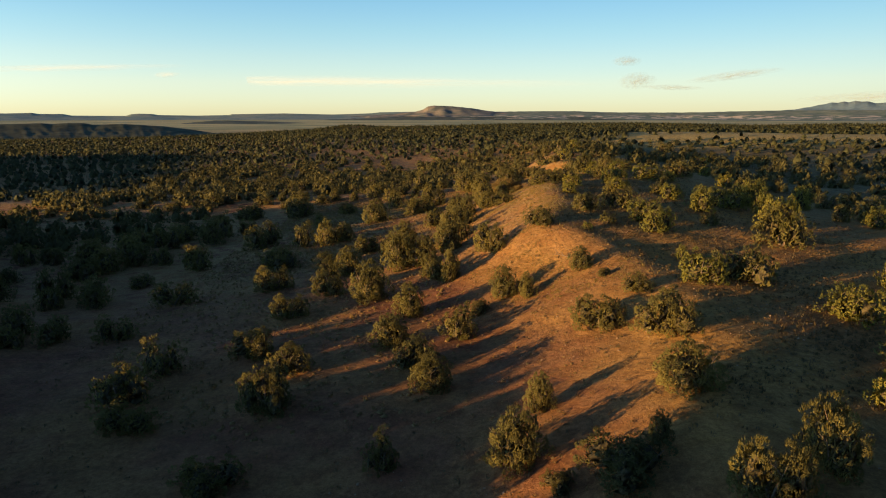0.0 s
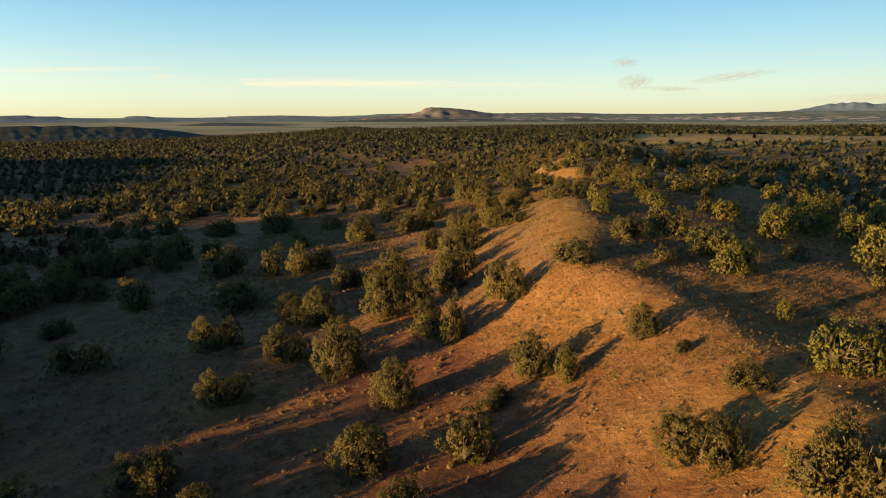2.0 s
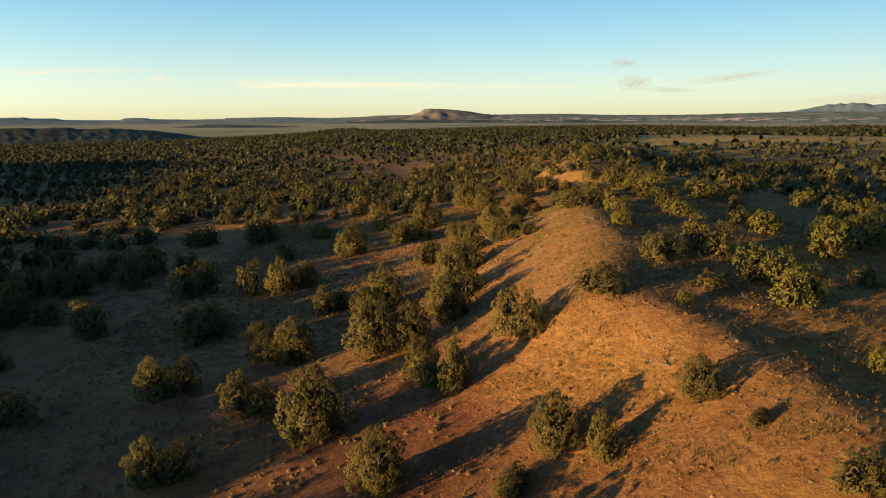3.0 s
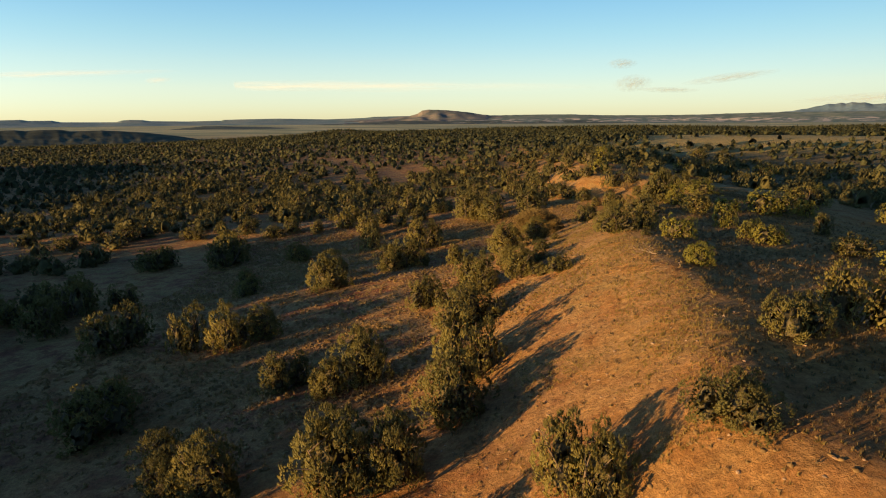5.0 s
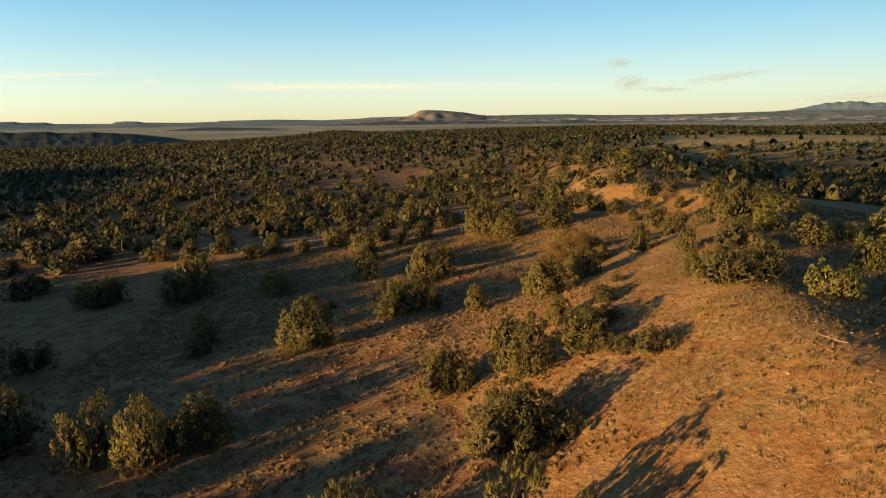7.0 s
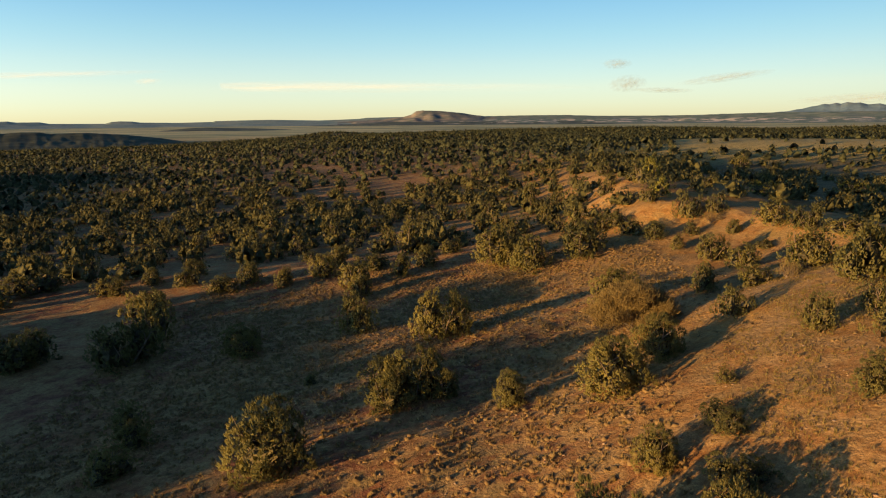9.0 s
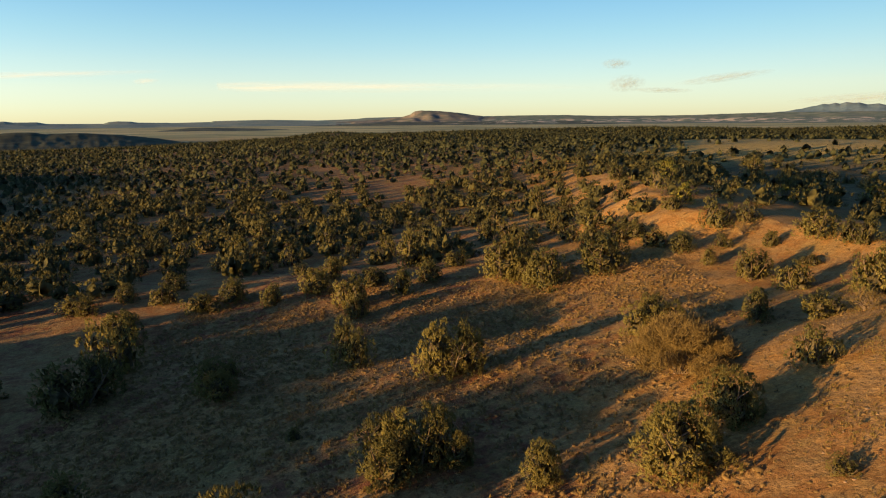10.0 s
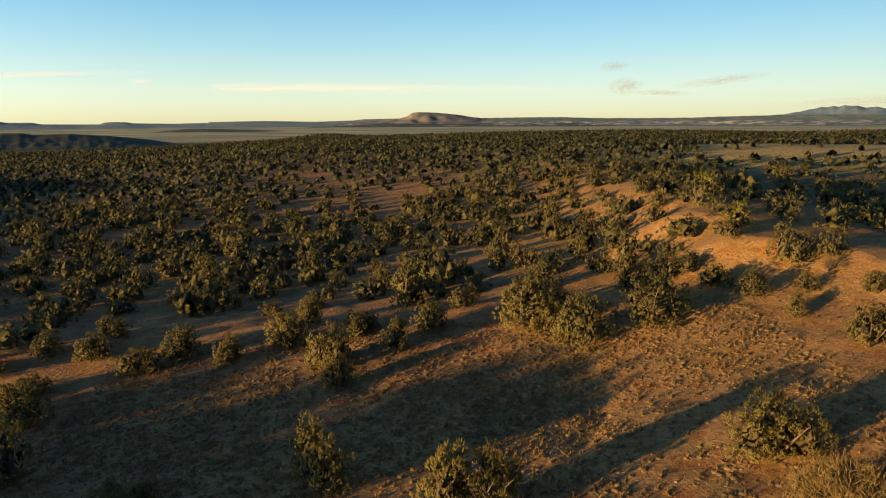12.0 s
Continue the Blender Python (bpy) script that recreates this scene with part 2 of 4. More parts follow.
def ground(x, y):
    """The height of the ground at x, y."""
    x, y = np.asarray(x, float), np.asarray(y, float)
    foot, rim, top, low = spline(y, FOOT_X), spline(y, RIM_X), spline(y, RIM_Z), spline(y, FOOT_Z)
    # spurs and gullies along its far part
    rim = rim - 2.4 * np.cos(2 * np.pi * (y - 206) / 17) * step(168, 186, y) * (1 - step(250, 290, y))
    s = s0 = np.clip((x - foot) / (rim - foot), 0, 1)
    s = (0.32 * s + 0.68 * s * s * (3 - 2 * s)) ** spline(y, HOLLOW)
    amphi = step(132, 152, y) * (1 - step(178, 190, y))
    s = s + (0.62 * s0 ** 0.6 + 0.38 * s0 ** 6 - s) * amphi
    west, east = np.maximum(foot - x, 0), np.maximum(x - rim, 0)
    east = np.sqrt(east * east + 64) - 8
    z = low + (top - low) * s - spline(y, DROP) * (1 - np.exp(-west * spline(y, FALL) / spline(y, DROP))) - 4.0 * (1 - np.exp(-east * 0.023))
    z = z - 0.5 * np.exp(-((x - 27) / 7) ** 2 - ((y - 58) / 7) ** 2)
    # the golden slope ends in a sharper crest
    z = z + 0.45 * np.exp(-((x - rim + 1.5) / 3.2) ** 2) * step(52, 64, y) * (1 - step(104, 122, y))
    # a shallow basin behind the bluff
    z = z - 1.8 * step(10, 42, x - rim) * step(60, 110, y)
    # the woodland plain further on, the valley behind it and a low hill
    far = np.hypot(x, y)
    bearing = np.degrees(np.arctan2(x, np.maximum(y, 1)))
    wood = 2 - 15 * step(12, -34, bearing)
    wood = wood + 2.5 * value_noise(x, y, 130, 3) * step(250, 500, far)
    z = z + (wood - z) * step(240, 480, far)
    edge = 960 - 260 * step(0, -22, bearing)
    z = z + (-19 - z) * step(edge, edge + 500, far)
    z = z + 4 * np.exp(-((far - 930) / 90) ** 2) * np.exp(-((bearing + 7) / 2.2) ** 2)
    # unseen knoll and two hills to the west, added to shade the land
    z = z + 6 * np.exp(-((x + 48) / 22) ** 2 - ((y + 2) / 26) ** 2)
    z = z + 16 * (1 + 0.3 * value_noise(x, y, 38, 13)) * np.exp(-((x + 300) / 70) ** 2 - ((y - 190) / 90) ** 2)
    z = z + 19 * np.exp(-((x + 345) / 60) ** 2 - ((y - 300) / 70) ** 2)
    # a rise that turns the eastern meadow strip towards the low sun
    z = z + 3.5 * step(55, 110, x) * (1 - step(330, 420, x)) * step(328, 372, y) * (1 - step(405, 480, y))
    # unseen knoll south-west and low ridge west, added to shade the land at evening
    u, w = 0.84 * x + 0.54 * y, 0.54 * x - 0.84 * y
    z = z + 6.9 * np.exp(-((u + 11) / 8) ** 2) * (0.14 * step(-38, -29, w) + 0.86 * step(-20.6, -17.6, w)) * (1 - step(12, 24, w))
    off = x + 0.70 * (y + 3) + 19
    z = z + (3 + 2.2 * step(25, 50, y) + 0.9 * step(50, 62, y) + 0.5 * step(70, 100, y)) * (1 + 0.3 * value_noise(x, y, 18, 5)) * np.exp(-(off / 12) ** 2) * step(-10, 12, y) * (1 - step(118, 155, y))
    # the unseen ridge is raised here to keep evening sun off the flat below
    across = 0.492 * x - 0.870 * y
    z = z + 4.5 * step(-106, -113, across) * (1 - step(-140, -147, across)) * np.exp(-((off + 2) / 13) ** 2)
    near = 1 - step(230, 420, far)
    z = z + near * (0.18 * value_noise(x, y, 7, 1) + 0.11 * value_noise(x, y, 2.6, 2) + 0.07 * value_noise(x, y, 1.1, 4))
    return z


def height(x, y):
    return float(ground(np.array([x]), np.array([y]))[0])


def mesh_from(name, verts, faces, material_, smooth=False):
    """A mesh from arrays of corners and of triangles or quads."""
    me = bpy.data.meshes.new(name)
    verts, faces = np.asarray(verts, np.float32), np.asarray(faces, np.int32)
    n, k = faces.shape
    me.vertices.add(len(verts))
    me.vertices.foreach_set("co", verts.ravel())
    me.loops.add(n * k)
    me.loops.foreach_set("vertex_index", faces.ravel())
    me.polygons.add(n)
    me.polygons.foreach_set("loop_start", np.arange(n, dtype=np.int32) * k)
    me.update(calc_edges=True)
    me.polygons.foreach_set("use_smooth", np.full(n, smooth))
    me.materials.append(material_)
    return me


def graded(lo, hi, pace, growth, low_end, high_end):
    """Stations at an even pace from lo to hi, then growing further apart."""
    mid = list(np.arange(lo, hi, pace))
    up, down, d = [hi], [], pace
    while up[-1] < high_end:
        d *= growth
        up.append(up[-1] + d)
    p, d = lo, pace
    while p > low_end:
        d *= growth
        p -= d
        down.append(p)
    return np.array(down[::-1] + mid + up)


def sheet(xs, ys):
    gx, gy = np.meshgrid(xs, ys)
    nx, ny = len(xs), len(ys)
    verts = np.stack([gx.ravel(), gy.ravel(), ground(gx, gy).ravel()], 1)
    i = (np.arange(ny - 1)[:, None] * nx + np.arange(nx - 1)[None, :]).ravel()
    return verts, np.stack([i, i + 1, i + nx + 1, i + nx], 1)


verts, faces = sheet(graded(-36, 46, 0.85, 1.06, -4900, 4900), graded(18, 205, 0.9, 1.06, -900, 4900))
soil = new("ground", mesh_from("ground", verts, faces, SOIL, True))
tagged(soil, "reddish sandy soil with dry grass, bluff and wooded plain", "ground", kind="structure")


# ---- far mesas and mountains ----
def skyline(name, distance, depth, base, profile, material_, rough, label, category, seed, grain=0.12):
    """A range seen far off: its outline as compass degrees and height, with gullied slopes towards the walk."""
    az = np.array([p[0] for p in profile], float)
    top = np.array([p[1] for p in profile], float)
    a = np.arange(az[0], az[-1], 0.06)
    crest = np.interp(a, az, top)
    crest = crest + rough * 0.16 * value_noise(a * 40, a * 0, 17, seed) * (crest > base + 3)
    rows = 14
    wide = np.ones(51) / 51
    soft = np.convolve(np.pad(crest, 25, mode="edge"), wide, "valid")
    verts = []
    for r in range(rows + 1):
        u = r / rows
        d = distance - depth * u
        x, y = d * np.sin(np.radians(a)), d * np.cos(np.radians(a)) + 57
        fall = (1 - u) ** 1.7
        gully = rough * value_noise(x, y, depth * grain, seed) * math.sin(math.pi * min(1, u * 1.2))
        verts.append(np.stack([x, y, base + (crest + (soft - crest) * min(1, u * 4) - base) * fall + gully], 1))
    for back, share in ((0.35, 0.97), (0.6, 0.0)):
        d = distance + depth * back
        x, y = d * np.sin(np.radians(a)), d * np.cos(np.radians(a)) + 57
        verts.insert(0, np.stack([x, y, base + (crest - base) * share - 1.5], 1))
    n = len(a)
    i = (np.arange(rows + 2)[:, None] * n + np.arange(n - 1)[None, :]).ravel()
    faces = np.stack([i, i + n, i + n + 1, i + 1], 1)
    return tagged(new(name, mesh_from(name, np.concatenate(verts), faces, material_, True)), label, category, kind="structure")


skyline("wooded_hill", 1150, 260, -21, [(-50, 3), (-40, -1), (-32.8, 1.4), (-31.8, 2), (-31.1, 0.3), (-30, 2.1), (-28.8, 1.5), (-28.2, -1), (-26.1, -0.1), (-25, -1.5), (-23.6, -3.4), (-22.3, -6.1), (-20.7, -10.7), (-18.5, -19)], WOODED, 0.9, "dark wooded hill at the edge of the valley", "hill", 16, 0.03)
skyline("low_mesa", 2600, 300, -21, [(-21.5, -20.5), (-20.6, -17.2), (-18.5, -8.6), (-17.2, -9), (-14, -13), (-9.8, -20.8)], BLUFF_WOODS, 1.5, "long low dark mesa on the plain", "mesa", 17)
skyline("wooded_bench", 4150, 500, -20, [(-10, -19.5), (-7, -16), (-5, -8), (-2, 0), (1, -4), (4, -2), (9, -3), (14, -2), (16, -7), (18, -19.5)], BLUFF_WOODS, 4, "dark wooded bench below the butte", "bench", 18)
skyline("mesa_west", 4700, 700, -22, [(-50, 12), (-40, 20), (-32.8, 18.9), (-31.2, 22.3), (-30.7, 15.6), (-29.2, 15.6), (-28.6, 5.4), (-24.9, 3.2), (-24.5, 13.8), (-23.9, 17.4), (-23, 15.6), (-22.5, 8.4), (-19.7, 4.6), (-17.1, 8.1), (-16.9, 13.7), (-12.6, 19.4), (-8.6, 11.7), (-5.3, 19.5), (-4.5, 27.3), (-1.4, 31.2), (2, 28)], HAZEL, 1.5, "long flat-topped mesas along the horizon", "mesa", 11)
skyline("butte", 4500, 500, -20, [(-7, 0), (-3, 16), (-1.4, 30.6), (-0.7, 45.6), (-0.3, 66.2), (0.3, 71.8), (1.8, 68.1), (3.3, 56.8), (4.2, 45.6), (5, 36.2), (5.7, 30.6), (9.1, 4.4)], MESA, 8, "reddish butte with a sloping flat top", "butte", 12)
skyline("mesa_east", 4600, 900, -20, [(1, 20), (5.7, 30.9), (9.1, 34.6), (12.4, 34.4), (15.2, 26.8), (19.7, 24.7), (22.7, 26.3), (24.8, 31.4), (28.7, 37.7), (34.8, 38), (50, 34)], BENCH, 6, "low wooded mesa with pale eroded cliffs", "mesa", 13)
skyline("mountain_range", 4820, 600, -20, [(25, 20), (27.5, 33), (28.6, 40), (29.3, 44), (29.9, 55), (30.3, 58), (30.9, 72), (31.3, 76), (31.7, 87), (32.1, 84), (32.5, 92), (32.8, 86), (33.2, 97), (33.6, 91), (34.0, 93), (34.5, 80), (35.2, 84), (35.9, 70), (37.4, 54.3), (42, 40)], RANGE, 10, "distant haze-tinted blue-grey mountain range on the horizon", "mountains", 14)


# ---- trees ----
def plume_cloud(rng, centres, axes, radii, lengths, blades, frill, core):
    """Upright leaf plumes, like small flames: blades round an axis that meet near its tip, and a frill of short ones lower down. Returns corners and normals."""
    n = len(centres)
    u = np.cross(axes, rng.normal(size=(n, 3)))
    u /= np.linalg.norm(u, axis=1)[:, None] + 1e-9
    v = np.cross(axes, u)
    outward = centres - core
    outward /= np.linalg.norm(outward, axis=1)[:, None] + 1e-9
    all_v, all_n = [], []
    for k, low, reach, spread, wide in ((blades, -0.25, (0.6, 1.2), (0.0, 0.9), 0.55), (frill, -0.35, (0.05, 0.6), (0.9, 1.9), 0.42)):
        if not k:
            continue
        a = (np.arange(k)[None, :] * 2 * np.pi / k + rng.uniform(0, 6.3, (n, 1)) + rng.normal(size=(n, k)) * 0.25)[..., None]
        radial = np.cos(a) * u[:, None] + np.sin(a) * v[:, None]
        tangent = np.cos(a) * v[:, None] - np.sin(a) * u[:, None]
        r, length = radii[:, None, None], lengths[:, None, None]
        foot = centres[:, None] + radial * r * 0.72 + axes[:, None] * length * low
        tip = centres[:, None] + axes[:, None] * length * rng.uniform(*reach, (n, k, 1)) + radial * r * rng.uniform(*spread, (n, k, 1))
        half = tangent * r * wide * rng.uniform(0.75, 1.25, (n, k, 1))
        normal = radial * 0.55 + axes[:, None] * 0.25 + outward[:, None] * 0.75 + rng.normal(size=(n, k, 3)) * 0.14
        normal /= np.linalg.norm(normal, axis=2)[..., None]
        all_v.append(np.stack([foot - half, foot + half, tip], 2).reshape(-1, 3))
        all_n.append(np.repeat(normal.reshape(-1, 3), 3, 0))
    return np.concatenate(all_v), np.concatenate(all_n)


def lump_plumes(rng, centres, radii, core, count, width, tall, blades, frill, lift=1.2):
    """Plumes over the outer and upper side of each leafy lump."""
    n = len(centres)
    k = n * count
    c, r = np.repeat(centres, count, 0), np.repeat(radii, count)
    out = c - core
    out /= np.linalg.norm(out, axis=1)[:, None] + 1e-9
    d = rng.normal(size=(k, 3)) + out * 0.8 + np.array([0, 0, 0.25])
    d /= np.linalg.norm(d, axis=1)[:, None]
    base = c + d * (r * rng.uniform(0.62, 0.95, k))[:, None] * np.array([1, 1, lift])
    base[:, 2] = np.maximum(base[:, 2], 0.06)
    axes = d * 0.6 + np.array([0, 0, 0.8]) + rng.normal(size=(k, 3)) * 0.16
    axes /= np.linalg.norm(axes, axis=1)[:, None]
    return plume_cloud(rng, base, axes, width * rng.uniform(0.7, 1.3, k), tall * rng.uniform(0.65, 1.35, k), blades, frill, core)


def clump_cloud(rng, centres, radii, core, count, size, lift=1.5, slim=0.36):
    """Leaf sprays on clumps: triangles that lie like scales on each clump, tips outward and up. Returns corners and their normals."""
    n = len(centres)
    k = n * count
    c, r = np.repeat(centres, count, 0), np.repeat(radii, count)
    d = rng.normal(size=(k, 3))
    d[:, 2] = d[:, 2] * 0.9 + 0.35
    d /= np.linalg.norm(d, axis=1)[:, None]
    shell = r * rng.uniform(0.8, 1.05, k)
    base = c + d * shell[:, None] * np.array([1, 1, lift])
    side = np.cross(d, rng.normal(size=(k, 3)))
    side /= np.linalg.norm(side, axis=1)[:, None] + 1e-9
    up = np.cross(side, d)
    up *= np.sign(up[:, 2:3] + 0.25)
    up = up * 0.7 + d * rng.uniform(0.1, 0.8, k)[:, None] + np.array([0, 0, 0.7])
    s = size * rng.uniform(0.6, 1.35, k)[:, None]
    a, b, t = base - side * s * slim, base + side * s * slim, base + up * s
    outward = c - core
    outward /= np.linalg.norm(outward, axis=1)[:, None] + 1e-9
    normal = d * 0.72 + outward * 0.28 + rng.normal(size=(k, 3)) * 0.07
    normal /= np.linalg.norm(normal, axis=1)[:, None]
    flip = np.einsum("ij,ij->i", np.cross(b - a, t - a), normal) < 0
    a[flip], b[flip] = b[flip].copy(), a[flip].copy()
    verts = np.stack([a, b, t], 1).reshape(-1, 3)
    return verts, np.repeat(normal, 3, 0)


def crown_clumps(rng, lobes, count, size):
    """Clump centres and radii over the domes given as (x, y, radius, height), which reach down to the ground."""
    area = np.array([l[2] * l[3] for l in lobes])
    which = rng.choice(len(lobes), count, p=area / area.sum())
    l = np.array(lobes)[which]
    order, turn = np.zeros(count), np.zeros(count)
    for k in range(len(lobes)):
        mine = which == k
        order[mine] = (np.arange(mine.sum()) + 0.5) / max(mine.sum(), 1)
        turn[mine] = np.arange(mine.sum()) * 2.399963
    v = np.clip(0.03 + 0.97 * order + rng.normal(size=count) * 0.02, 0.03, 1.0)
    a = turn + which + rng.normal(size=count) * 0.25
    bulge = 1 + 0.16 * np.sin(a * 3 + which * 2.1 + v * 4) + 0.10 * np.sin(a * 5 - v * 9)
    r = l[:, 2] * (1 - v ** 2.3) ** 0.55 * (0.66 + 0.34 * np.minimum(1, v * 2.6)) * bulge * rng.uniform(0.78, 1.0, count)
    top = l[:, 3] * (1 + 0.08 * np.sin(a * 4 + which))
    radii = size * rng.uniform(0.65, 1.3, count)
    centres = np.stack([l[:, 0] + np.cos(a) * r, l[:, 1] + np.sin(a) * r, np.maximum(v * top - radii * 0.6, radii * 0.7)], 1)
    return centres, radii


def crown_inside(rng, lobes, count, size, inset):
    """The twiggy inside of each dome: small sprays that lie at random below the plumes. Returns corners and normals, three to a triangle."""
    area = np.array([l[2] * l[3] for l in lobes])
    l = np.array(lobes)[rng.choice(len(lobes), count, p=area / area.sum())]
    v, a = rng.uniform(0.08, 0.95, count), rng.uniform(0, 2 * np.pi, count)
    r = l[:, 2] * inset * (1 - v ** 2.3) ** 0.55 * (0.66 + 0.34 * np.minimum(1, v * 2.6)) * rng.uniform(0.5, 1.0, count) ** 0.5
    c = np.stack([l[:, 0] + np.cos(a) * r, l[:, 1] + np.sin(a) * r, v * l[:, 3] * (0.5 + 0.5 * inset)], 1)
    corners = c[:, None, :] + rng.normal(size=(count, 3, 3)) * size * np.array([0.7, 0.7, 1.3])
    corners[:, :, 2] = np.maximum(corners[:, :, 2], 0.02)
    n = np.stack([np.cos(a) * (1.05 - v), np.sin(a) * (1.05 - v), v * 0.9], 1) + rng.normal(size=(count, 3)) * 0.4
    n /= np.linalg.norm(n, axis=1)[:, None]
    return corners.reshape(-1, 3), np.repeat(n, 3, 0)


def crown_cores(rng, lobes, rings, sides, inset, low=0.1, ragged=0.15):
    """The dense inside of each dome: an uneven beehive of triangles. Returns corners and normals, three to a triangle."""
    out_v, out_n = [], []
    for k, (cx, cy, radius, tall) in enumerate(lobes):
        v = np.linspace(low, 0.97, rings + 1)
        a = np.linspace(0, 2 * np.pi, sides, endpoint=False)
        gv, ga = np.meshgrid(v, a, indexing="ij")
        r = radius * inset * np.maximum(1 - gv ** 2.3, 0.02) ** 0.55 * (0.66 + 0.34 * np.minimum(1, gv * 2.6))
        r = r * (1 + 0.16 * np.sin(ga * 3 + k * 2.1 + gv * 4)) * rng.uniform(1 - ragged, 1.1, gv.shape)
        p = np.stack([cx + np.cos(ga) * r, cy + np.sin(ga) * r, gv * tall * (0.55 + 0.45 * inset)], 2)
        n = np.stack([np.cos(ga) * (1.05 - gv), np.sin(ga) * (1.05 - gv), gv * 0.9], 2)
        n = n + rng.normal(size=n.shape) * 2 * ragged
        n /= np.linalg.norm(n, axis=2)[..., None]
        for i in range(rings):
            for j in range(sides):
                q = (j + 1) % sides
                for tri in (((i, j), (i, q), (i + 1, q)), ((i, j), (i + 1, q), (i + 1, j))):
                    out_v += [p[t] for t in tri]
                    out_n += [n[t] for t in tri]
    return np.array(out_v), np.array(out_n)


# each build of tree: its domes for a crown about 4 m across and 3 m high
BUILDS = {
    "round": [(0, 0, 1.75, 3.0)],
    "twin": [(-0.9, 0.1, 1.2, 2.7), (0.85, -0.2, 1.3, 3.0)],
    "upright": [(0, 0, 1.4, 3.1), (0.3, 0.2, 0.9, 3.4), (-0.9, 0.3, 0.9, 2.1)],
    "spreading": [(-1.1, 0.3, 1.1, 2.4), (0.9, 0.7, 1.2, 2.7), (0.4, -1.0, 1.1, 2.5), (-0.2, 0, 1.2, 3.0)],
    "ragged": [(-0.7, -0.5, 1.0, 2.6), (0.8, 0.2, 1.1, 3.1), (-0.3, 0.9, 1.0, 2.2), (0.1, -1.1, 0.8, 1.8)],
    "low": [(-0.8, 0, 1.3, 2.6), (0.8, 0.2, 1.4, 2.9)],
}


def limb(verts, faces, points, radii, sides=5):
    """A tapered bough through the points, added to the lists."""
    start = len(verts)
    for i, (p, r) in enumerate(zip(points, radii)):
        ahead = (points[min(i + 1, len(points) - 1)] - points[max(i - 1, 0)]).normalized()
        u = ahead.orthogonal().normalized()
        v = ahead.cross(u)
        for k in range(sides):
            a = 2 * math.pi * k / sides
            verts.append(p + (u * math.cos(a) + v * math.sin(a)) * r)
    for i in range(len(points) - 1):
        for k in range(sides):
            a, b = start + i * sides + k, start + i * sides + (k + 1) % sides
            faces.append((a, b, b + sides, a + sides))


def trunk_mesh(name, rng, lobes, stems, thick, material_):
    verts, faces = [], []
    for s in range(stems):
        l = lobes[s % len(lobes)]
        a = rng.uniform(0, 2 * math.pi)
        tip = Vector((l[0] + math.cos(a) * l[2] * 0.72, l[1] + math.sin(a) * l[2] * 0.72, l[3] * rng.uniform(0.55, 0.9)))
        root = Vector((rng.uniform(-0.12, 0.12), rng.uniform(-0.12, 0.12), -0.25))
        bend = Vector((rng.uniform(-0.2, 0.2), rng.uniform(-0.2, 0.2), 0.1))
        points = [root.lerp(tip, u) + bend * math.sin(u * math.pi) for u in (0, 0.2, 0.45, 0.7, 1.0)]
        limb(verts, faces, points, [thick * w for w in (1.25, 0.9, 0.65, 0.4, 0.12)])
        for b in range(2):
            q = points[2 + b]
            out = Vector((rng.uniform(-1, 1), rng.uniform(-1, 1), rng.uniform(0.1, 0.7))).normalized() * l[2] * 0.6
            limb(verts, faces, [q, q + out * 0.5 + Vector((0, 0, 0.08)), q + out], [thick * 0.42, thick * 0.28, thick * 0.07], 4)
    return mesh_from(name, [tuple(v) for v in verts], faces, material_, True)


def with_normals(me, normals):
    me.polygons.foreach_set("use_smooth", np.full(len(me.polygons), True))
    me.normals_split_custom_set_from_vertices(normals.tolist())
    return me


LABELS = {
    "round": "olive-green juniper tree with a dense rounded crown",
    "twin": "two-lobed olive-green juniper tree with clumped foliage",
    "upright": "upright olive-green juniper tree with a jagged crown",
    "spreading": "broad spreading juniper tree with several clumped lobes",
    "ragged": "ragged juniper tree with gaps and bare grey limbs",
    "low": "low bushy juniper tree with yellowish-green foliage",
}


